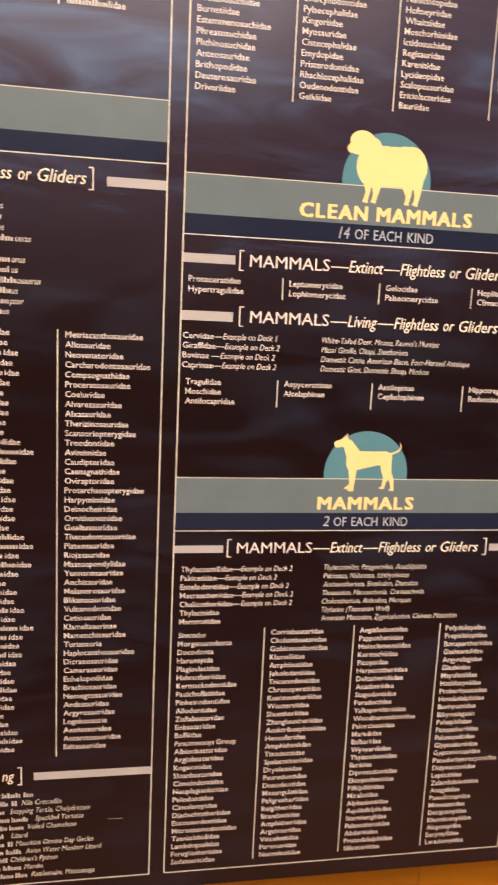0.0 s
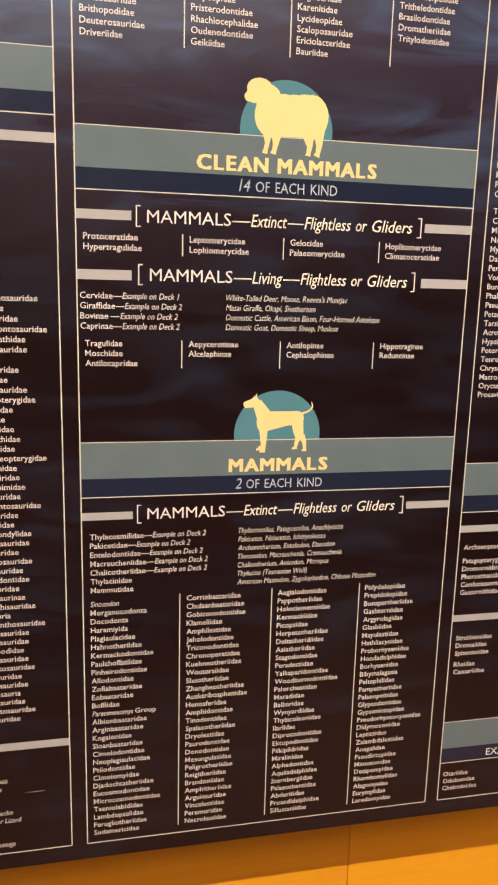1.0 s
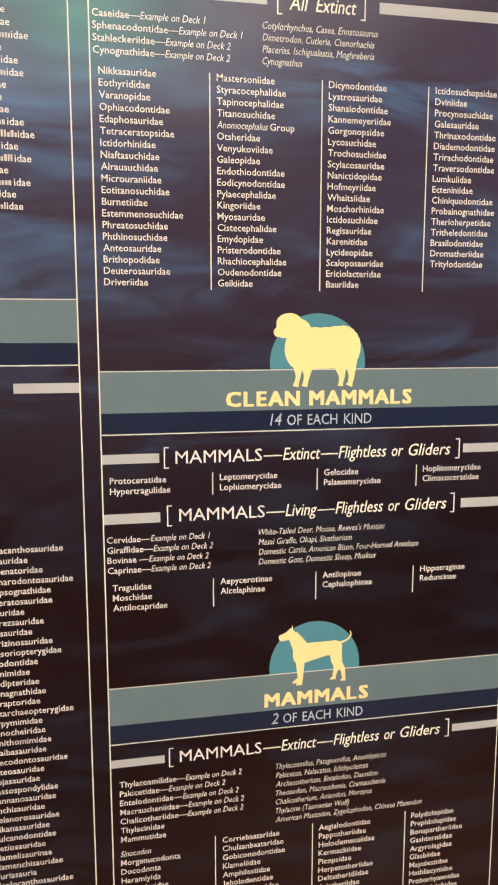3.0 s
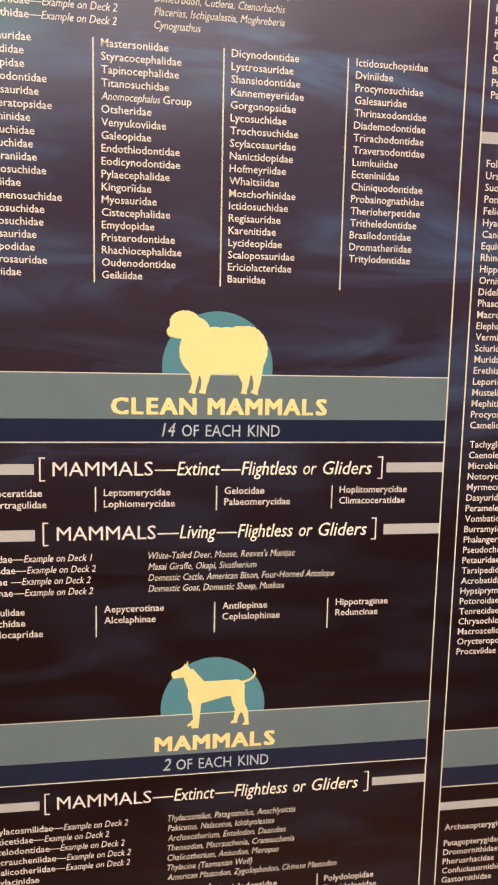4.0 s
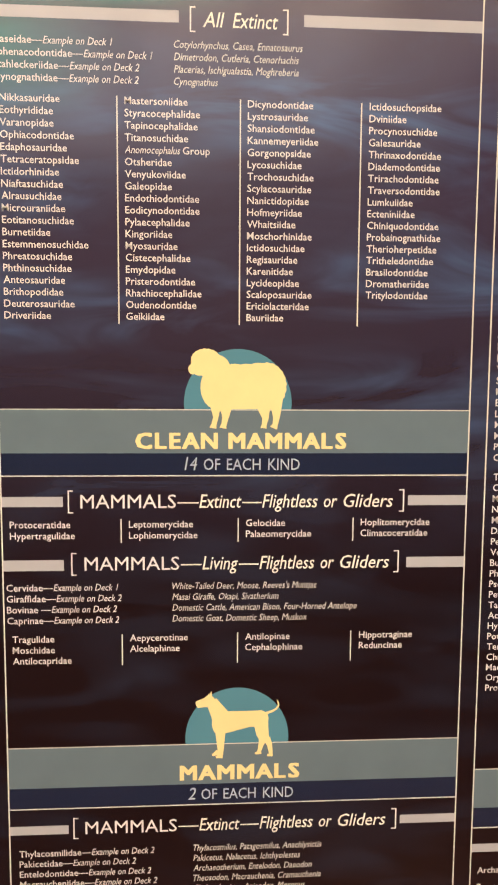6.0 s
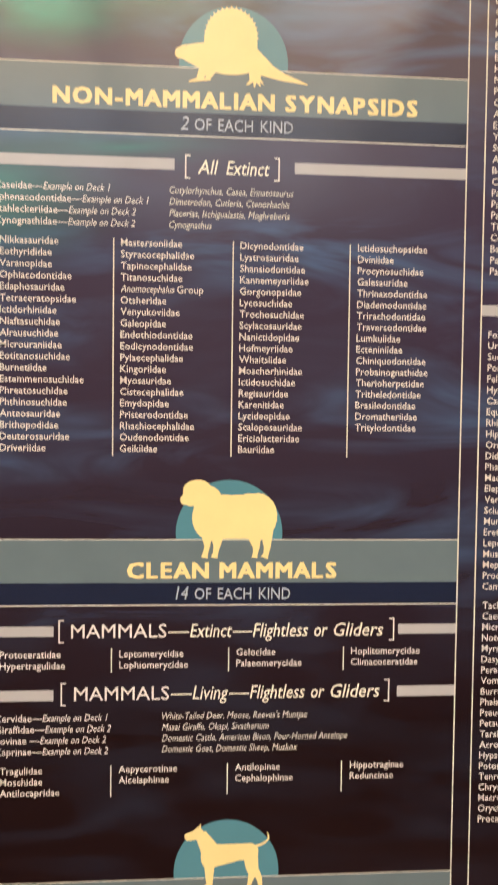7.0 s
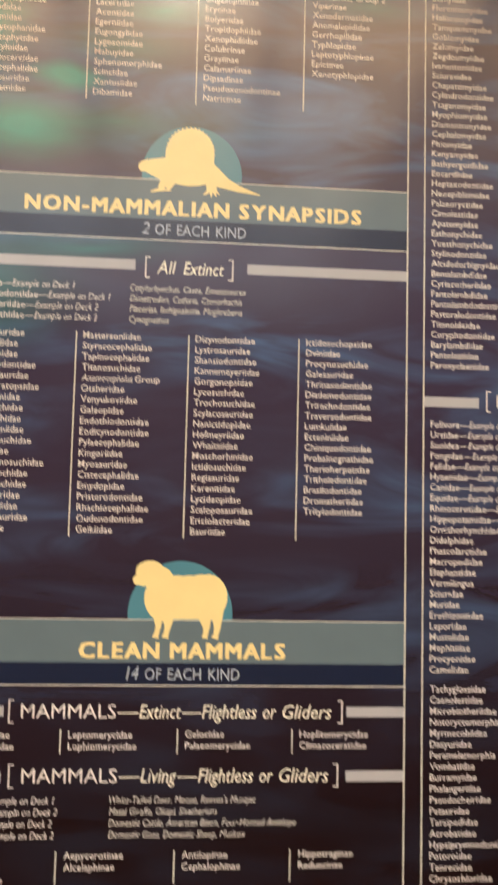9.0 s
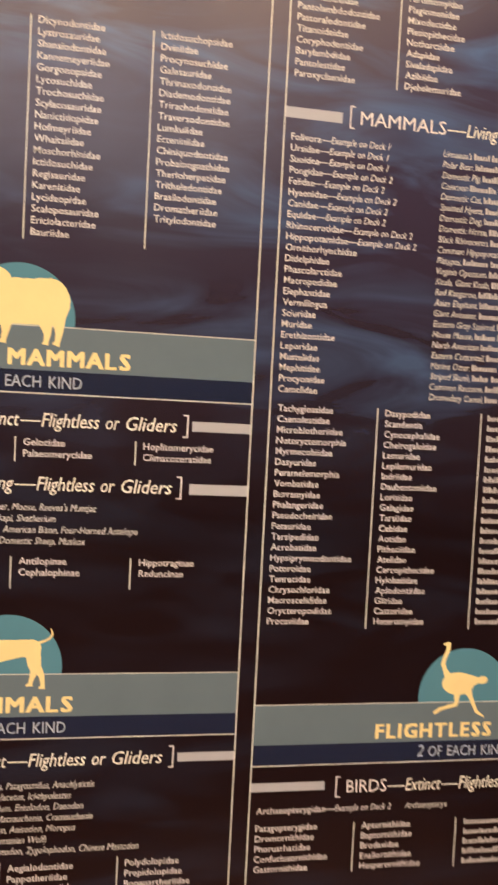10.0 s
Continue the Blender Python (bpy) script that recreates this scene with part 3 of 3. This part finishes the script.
for x in (0.150, 0.300, 0.450):
    divider(x, 2.374, 2.72, mid)
    divider(x, 1.778, 2.051, mid)
    divider(x, 1.500, 1.531, mid)
    divider(x, 1.338, 1.379, mid)
    divider(x, 0.564, 0.981, mid)
disc(0.298, 2.265, mid)
shape(sailed, 0.298, 2.265, 0.00074, mid, "cream printed silhouette of a sail-backed animal")
band(MID, 2.265, mid, "NON-MAMMALIAN SYNAPSIDS", 0.074, 0.534, "2 OF EACH KIND", 0.232, 0.374)
bar(0.0, 0.225, 2.138, 2.152, mid)
bar(0.377, 0.6, 2.138, 2.152, mid)
heading([("All", 0.254, 0.280, True), ("Extinct", 0.290, 0.345, True)], 2.134, 0.239, 0.357, mid)
example_list(["Caseidae|1", "Sphenacodontidae|1", "Stahleckeriidae|2", "Cynognathidae|2"], 0.004, 2.113, mid)
italic_list(["Cotylorhynchus, Casea, Ennatosaurus", "Dimetrodon, Cutleria, Ctenorhachis", "Placerias, Ischigualastia, Moghreberia", "Cynognathus"], 0.219, 2.113, mid)
name_list("Nikkasauridae Eothyrididae Varanopidae Ophiacodontidae Edaphosauridae Tetraceratopsidae Ictidorhinidae Niaftasuchidae Alrausuchidae Microuraniidae Eotitanosuchidae Burnetiidae Estemmenosuchidae Phreatosuchidae Phthinosuchidae Anteosauridae Brithopodidae Deuterosauridae Driveriidae".split(), 0.010, 2.046, mid)
name_list([w.replace("_", " ") for w in "Mastersoniidae Styracocephalidae Tapinocephalidae Titanosuchidae *Anomocephalus_Group Otsheridae Venyukoviidae Galeopidae Endothiodontidae Eodicynodontidae Pylaecephalidae Kingoriidae Myosauridae Cistecephalidae Emydopidae Pristerodontidae Rhachiocephalidae Oudenodontidae Geikiidae".split()], 0.159, 2.046, mid)
name_list("Dicynodontidae Lystrosauridae Shansiodontidae Kannemeyeriidae Gorgonopsidae Lycosuchidae Trochosuchidae Scylacosauridae Nanictidopidae Hofmeyriidae Whaitsiidae Moschorhinidae Ictidosuchidae Regisauridae Karenitidae Lycideopidae Scaloposauridae Ericiolacteridae Bauriidae".split(), 0.309, 2.046, mid)
name_list("Ictidosuchopsidae Dviniidae Procynosuchidae Galesauridae Thrinaxodontidae Diademodontidae Trirachodontidae Traversodontidae Lumkuiidae Ecteniniidae Chiniquodontidae Probainognathidae Therioherpetidae Tritheledontidae Brasilodontidae Dromatheriidae Tritylodontidae".split(), 0.460, 2.047, mid)

disc(0.299, 1.671, mid)
shape(woolly, 0.299, 1.671, 0.00072, mid, "cream printed sheep silhouette")
band(MID, 1.671, mid, "CLEAN MAMMALS", 0.169, 0.439, "14 OF EACH KIND", 0.231, 0.379)
bar(0.0, 0.077, 1.547, 1.560, mid)
bar(0.522, 0.6, 1.547, 1.560, mid)
heading([("MAMMALS", 0.099, 0.220, False), ("\u2014", 0.222, 0.249, True), ("Extinct", 0.250, 0.304, True), ("\u2014", 0.305, 0.330, True), (FLY, 0.331, 0.502, True)], 1.545, 0.084, 0.516, mid)
name_list(["Protoceratidae", "Hypertragulidae"], 0.010, 1.524, mid)
name_list(["Leptomerycidae", "Lophiomerycidae"], 0.160, 1.524, mid)
name_list(["Gelocidae", "Palaeomerycidae"], 0.310, 1.525, mid)
name_list(["Hoplitomerycidae", "Climacoceratidae"], 0.460, 1.525, mid)
bar(0.0, 0.077, 1.464, 1.478, mid)
bar(0.522, 0.6, 1.464, 1.478, mid)
heading([("MAMMALS", 0.103, 0.224, False), ("\u2014", 0.226, 0.253, True), ("Living", 0.254, 0.300, True), ("\u2014", 0.301, 0.327, True), (FLY, 0.328, 0.499, True)], 1.464, 0.087, 0.511, mid)
example_list(["Cervidae|1", "Giraffidae|2", "Bovinae |2", "Caprinae|2"], 0.004, 1.4420, mid)
italic_list(["White-Tailed Deer, Moose, Reeves's Muntjac", "Masai Giraffe, Okapi, Sivatherium", "Domestic Cattle, American Bison, Four-Horned Antelope", "Domestic Goat, Domestic Sheep, Muskox"], 0.215, 1.4425, mid)
name_list(["Tragulidae", "Moschidae", "Antilocapridae"], 0.010, 1.3740, mid)
name_list(["Aepycerotinae", "Alcelaphinae"], 0.160, 1.3740, mid)
name_list(["Antilopinae", "Cephalophinae"], 0.310, 1.3735, mid)
name_list(["Hippotraginae", "Reduncinae"], 0.461, 1.3735, mid)

disc(0.300, 1.227, mid)
shape(slim, 0.300, 1.227, 0.00074, mid, "cream printed dog silhouette")
band(MID, 1.227, mid, "MAMMALS", 0.224, 0.384, "2 OF EACH KIND", 0.235, 0.376)
bar(0.0, 0.077, 1.107, 1.119, mid)
bar(0.523, 0.6, 1.107, 1.119, mid)
heading([("MAMMALS", 0.099, 0.220, False), ("\u2014", 0.222, 0.249, True), ("Extinct", 0.250, 0.304, True), ("\u2014", 0.305, 0.330, True), (FLY, 0.331, 0.503, True)], 1.106, 0.084, 0.517, mid)
example_list(["Thylacosmilidae|2", "Pakicetidae|2", "Entelodontidae|2", "Macraucheniidae|2", "Chalicotheriidae|2", "Thylacinidae", "Mammutidae"], 0.012, 1.0805, mid)
italic_list(["Thylacosmilus, Patagosmilus, Anachlysictis", "Pakicetus, Nalacetus, Ichthyolestes", "Archaeotherium, Entelodon, Daeodon", "Theosodon, Macrauchenia, Cramauchenia", "Chalicotherium, Anisodon, Moropus", "Thylacine (Tasmanian Wolf)", "American Mastodon, Zygolophodon, Chinese Mastodon"], 0.242, 1.0815, mid)
name_list(["*Sinocodon"] + [w.replace("_", " ") for w in "Morganucodonta Docodonta Haramiyida Plagiaulacidae Hahnotheriidae Kermackodontidae Paulchoffatiidae Pinheirodontidae Allodontidae Zofiabaataridae Eobaataridae Boffiidae *Paracimexomys_Group Albionbaataridae Arginbaataridae Kogaionidae Sloanbaataridae Cimolodontidae Neoplagiaulacidae Ptilodontidae Cimolomyidae Djadochtatheriidae Eucosmodontidae Microcosmodontidae Taeniolabididae Lambdopsalidae Ferugliotheriidae Sudamericidae".split()], 0.011, 0.9715, mid)
name_list("Corriebaataridae Chulsanbaataridae Gobiconodontidae Klameliidae Amphilestidae Jeholodentidae Triconodontidae Chronoperatidae Kuehneotheriidae Woutersiidae Shuotheriidae Zhangheotheriidae Ausktribosphenidae Henosferidae Amphidontidae Tinodontidae Spalacotheriidae Dryolestidae Paurodontidae Donodontidae Mesungulatidae Peligrotheriidae Reigitheriidae Brandoniidae Amphitheriidae Arguimuridae Vincelestidae Peramuridae Necrolestidae".split(), 0.161, 0.9730, mid)
name_list("Aegialodontidae Pappotheriidae Holoclemensiidae Kermackiidae Picopsidae Herpetotheriidae Deltatheridiidae Asiatheriidae Stagodontidae Peradectidae Yalkaparidontidae Woodburnodontidae Palorchestidae Maradidae Balbaridae Wynyardiidae Thylacoleonidae Ilariidae Diprotodontidae Ektopodontidae Pilkipildridae Miralinidae Alphadontidae Aquiladelphidae Sternbergiidae Palaeothentidae Abderitidae Protodidelphidae Sillustaniidae".split(), 0.310, 0.9725, mid)
name_list("Polydolopidae Prepidolopidae Bonapartheriidae Gashterniidae Argyrolagidae Glasbiidae Mayulestidae Hathliacynidae Proborhyaenidae Hondadelphidae Borhyaenidae Bibymalagasia Peltephilidae Pampatheriidae Palaeopeltidae Glyptodontidae Gypsonictopidae Pseudorhyncocyonidae Didymoconidae Leptictidae Zalambdalestidae Anagalidae Pseudictopidae Mimotonidae Decipomyidae Rhombomylidae Alagomyidae Eurymylidae Laredomyidae".split(), 0.460, 0.9725, mid)

# east column
name_list("Anomalomyidae Simimyidae Eomyidae Florentiamyidae Heliscomyidae Tamquammyidae Gobiomyidae Zelomyidae Zegdoumyidae Ivanantoniidae Sciuravidae Chapattimyidae Cylindrodontidae Tsaganomyidae Myophiomyidae Diamantomyidae Cephalomyidae Phiomyidae Kenyamyidae Bathyergoididae Eocardiidae Heptaxodontidae Neoepiblemidae Palaeoryctidae Cimolestidae Apatemyidae Esthonychidae Yuesthonychidae Stylinodontidae Alcidedorbignyidae Bemalambdidae Cyriacotheriidae Pantolambdidae Pantolambdodontidae Pastoralodontidae Titanoideidae Coryphodontidae Barylambdidae Pantolestidae Paroxyclaenidae".split(), 0.634, 2.022 + 39 * PITCH, east)
name_list("Picrodontidae Paromomyidae Plagiomenidae Mixodectidae Plesiopithecidae Notharctidae Adapidae Sivaladapidae Azibiidae Djebelemuridae".split(), 0.785, 2.023 + 9 * PITCH, east)
bar_list([(0.786, 0.786 + rng.uniform(0.055, 0.100), 2.023 + k * PITCH) for k in range(10, 26)], east, INK_TEXT)
divider(0.7745, 2.016, 2.72, east)
bar(RIGHT, 0.702, 1.964, 1.978, east)
heading([("MAMMALS", 0.727, 0.848, False), ("\u2014", 0.850, 0.877, True), ("Living", 0.878, 0.924, True), ("\u2014", 0.925, 0.951, True), (FLY, 0.952, 1.123, True)], 1.965, 0.713, 1.135, east)
bar(RIGHT + COL - 0.078, RIGHT + COL, 1.964, 1.978, east)
example_list(["Folivora|1", "Ursidae|1", "Suoidea|1", "Pongidae|2", "Felidae|2", "Hyaenidae|2", "Canidae|2", "Equidae|2", "Rhinocerotidae|2", "Hippopotamidae|2"] + "Ornithorhynchidae Didelphidae Phascolarctidae Macropodidae Elephantidae Vermilingua Sciuridae Muridae Erethizontidae Leporidae Mustelidae Mephitidae Procyonidae Camelidae".split(), 0.634, 1.940, east)
COMMON = ["Linnaeus's", "Polar Bear,", "Domestic Pig,", "Common", "Domestic Cat,", "Spotted Hyena,", "Domestic Dog,", "Domestic Horse,", "Black Rhinoceros,", "Common Hippopotamus,", "Platypus,", "Virginia Opossum,", "Koala, Giant Koala,", "Red Kangaroo,", "Asian Elephant,", "Giant Anteater,", "Eastern Gray Squirrel,", "House Mouse,", "North American", "Eastern Cottontail,", "Marine Otter,", "Striped Skunk,", "Common Raccoon,", "Dromedary Camel,"]
for k, words in enumerate(COMMON):
    store = ([], [])
    z = 1.940 - k * PITCH
    end = put_line(store, words, 0.846, z - DROP, CAP, ITALIC_W, 0.0, 0.25)
    writing("italic_line", store, INK_ITALIC, east, "line of small pale italic names")
    bar_list([(end + 0.003, end + rng.uniform(0.05, 0.11), z)], east, INK_ITALIC, True)
name_list("Tachyglossidae Caenolestidae Microbiotheriidae Notoryctemorphia Myrmecobiidae Dasyuridae Peramelemorphia Vombatidae Burramyidae Phalangeridae Pseudocheiridae Petauridae Tarsipedidae Acrobatidae Hypsiprymnodontidae Potoroidae Tenrecidae Chrysochloridae Macroscelididae Orycteropodidae Procaviidae".split(), 0.635, 1.584, east)
name_list("Dasypodidae Scandentia Cynocephalidae Cheirogaleidae Lemuridae Lepilemuridae Indriidae Daubentoniidae Lorisidae Galagidae Tarsiidae Cebidae Aotidae Pitheciidae Atelidae Cercopithecidae Hylobatidae Aplodontiidae Gliridae Castoridae Heteromyidae".split(), 0.785, 1.584, east)
bar_list([(0.935, 0.935 + rng.uniform(0.055, 0.100), 1.584 - k * PITCH) for k in range(21)], east, INK_TEXT)
for x in (0.774, 0.9255):
    divider(x, 1.286, 1.590, east)
    divider(x, 0.942, 1.013, east)
disc(0.926, 1.181, east)
shape(running, 0.926, 1.181, 0.00054, east, "cream printed ostrich silhouette")
band(RIGHT, 1.181, east, "FLIGHTLESS BIRDS", 0.797, 1.069, "2 OF EACH KIND", 0.860, 0.997)
bar(RIGHT, 0.728, 1.061, 1.073, east)
heading([("BIRDS", 0.760, 0.818, False), ("\u2014", 0.820, 0.845, True), ("Extinct", 0.846, 0.899, True), ("\u2014", 0.900, 0.925, True), (FLY, 0.926, 1.090, True)], 1.056, 0.745, 1.103, east)
store = ([], [])
e = put_line(store, "Archaeopterygidae\u2014", 0.634, 1.0300, CAP, NAME_W, NAME_BOLD)
e = put_line(store, "Example on Deck 2", e, 1.0300, CAP, ITALIC_W, 0.0, 0.25)
writing("name_line", store, INK_TEXT, east, "cream name with an italic deck note")
italic_list(["Archaeopteryx"], e + 0.021, 1.0343, east)
name_list("Patagopterygidae Dromornithidae Phorusrhacidae Confuciusornithidae Gastornithidae".split(), 0.634, 1.010, east)
name_list("Aptornithidae Baptornithidae Brodavidae Enaliornithidae Hesperornithidae".split(), 0.785, 1.008, east)
bar_list([(0.938, 0.938 + rng.uniform(0.06, 0.09), 1.007 - k * PITCH) for k in range(5)], east, INK_TEXT)
bar(RIGHT, 0.728, 0.899, 0.911, east)
name_list(["Struthionidae", "Dromaiidae", "Spheniscidae"], 0.634, 0.868, east)
name_list(["Rheidae", "Casuariidae"], 0.634, 0.818, east)
band(RIGHT, 0.706, east, tall=0.0525)
store = ([], [])
put_line(store, "EXA", 0.713, 0.632, 0.0135, 1.0, 0.004)
writing("count", store, INK_TEXT, east, "light capitals")
name_list(["Otariidae", "Odobenidae", "Chelonioidea"], 0.632, 0.602, east)

# west column
tails = [0.078, 0.070, 0.088, 0.062, 0.090, 0.075, 0.095, 0.083, 0.066, 0.058, 0.064, 0.085, 0.079, 0.060, 0.092, 0.071, 0.066]
cut_lines([(-0.165, -0.165 + w, 1.879 + k * PITCH, "idae") for k, w in enumerate(tails)], west, INK_TEXT)
divider(-0.1755, 1.873, 2.72, west)
disc(-0.325, 1.7645, west)
shape(sailed, -0.340, 1.7645, 0.00066, west, "plain cream shape")
band(LEFT, 1.7645, west, sub="2 OF EACH KIND", s0=-0.395, s1=-0.2545)
bar(-0.109, LEFT + COL, 1.644, 1.657, west)
bracket(-0.1280, 1.637, 1.668, -1, west)
store = ([], [])
spread(store, FLY, -0.310, -0.137, 1.6445, 0.0172, True)
writing("heading", store, INK_HEAD, west, "bold italic heading")
ends = [-0.249, -0.251, -0.248, -0.212, None, -0.220, -0.230, -0.199, -0.230, -0.222, -0.242]
tail_words = ["us", "us", "us", "ceras", "", "urus", "us", "osaurus", "us", "ptor", "us"]
cut_lines([(-0.395, e, 1.609 - k * PITCH, tail_words[k]) for k, e in enumerate(ends) if e], west, INK_ITALIC, 0.25)
name_list("Metriacanthosauridae Allosauridae Neovenatoridae Carcharodontosauridae Compsognathidae Proceratosauridae Coeluridae Alvarezsauridae Alxasauridae Therizinosauridae Scansoriopterygidae Troodontidae Avimimidae Caudipteridae Caenagnathidae Oviraptoridae Protarchaeopterygidae Harpymimidae Deinocheiridae Ornithomimidae Guaibasauridae Thecodontosauridae Plateosauridae Riojasauridae Massospondylidae Yunnanosauridae Anchisauridae Melanorosauridae Blikanasauridae Vulcanodontidae Cetiosauridae Klamelisaurinae Mamenchisauridae Turiasauria Haplocanthosauridae Dicraeosauridae Camarasauridae Euhelopodidae Brachiosauridae Nemegtosauridae Andesauridae Argyrosauridae Lognkosauria Aeolosauridae Antarctosauridae Saltasauridae".split(), -0.1645, 1.436, west)
LENGTHS = (38, 35, 50, 42, 51, 38, 29, 36, 36, 32, 29, 52, 71, 46, 31, 42, 38, 45, 41, 44, 35, 57, 70,
           49, 67, 48, 30, 46, 42, 56, 43, 70, 54, 49, 53, 44, 36, 41, 45, 38, 41, 25, 32, 46, 53, 41)
cut_lines([(-0.315, LEFT + 0.345 + w / 1000, 1.436 - k * PITCH, "idae") for k, w in enumerate(LENGTHS)], west, INK_TEXT)
divider(-0.1755, 0.773, 1.443, west)
bar(-0.210, LEFT + COL, 0.734, 0.747, west)
bracket(-0.229, 0.727, 0.758, -1, west)
store = ([], [])
put_line(store, "ng", 0, 0.735, 0.0172, 0.75, 0.007, 0.22, ends=-0.2395)
writing("heading", store, INK_HEAD, west, "bold italic heading")
bar_list([(-0.330, -0.211, 0.7095)], west, INK_ITALIC, True)
for row, words, end in ((1, "Nile Crocodile", -0.167), (2, "Snapping Turtle, Chelydropsis", -0.122), (3, "Speckled Tortoise", -0.132), (4, "Veiled Chameleon", -0.144), (6, "Mauritius Ornate Day Gecko", -0.116), (7, "Asian Water Monitor Lizard", -0.103), (8, "Children's Python", -0.173), (5, "Lizard", -0.219), (9, "Mamba", -0.196), (10, "Rattlesnake, Massasauga", -0.114)):
    store = ([], [])
    put_line(store, words, 0, 0.7060 - row * 0.0143, CAP, ITALIC_W, 0.0, 0.25, ends=end)
    start = min(v[0] for v in store[0])
    writing("italic_line", store, INK_ITALIC, west, "line of small pale italic names")
    if start > -0.30:
        bar_list([(-0.330, start - 0.005, 0.7095 - row * 0.0143)], west, INK_ITALIC, True)

bm = limb(bmesh.new(), (-0.096, 0.6575), (-0.078, 0.6570), 0.0001, 0.0004, Y_LINE)
limb(bm, (-0.078, 0.6570), (-0.066, 0.6572), 0.0004, 0.0001, Y_LINE)
part("scratch", bm, INK_FAINT, panel, "fine pale scratch")

# ---- boards of the wooden wall, with open joints ----
joints = [X0, -3.18, -1.96, -0.74, 0.485, 1.70, 2.92, X1]
for a, b in zip(joints, joints[1:]):
    for z0, z1 in ((0.0, 1.20), (1.20, 2.42), (2.42, HIGH)):
        part("wood_board", box(bmesh.new(), a + 0.0006, b - 0.0006, 0.064, 0.0820, z0 + 0.0006, z1 - 0.0006, 0.0008), WOOD, wall_north)
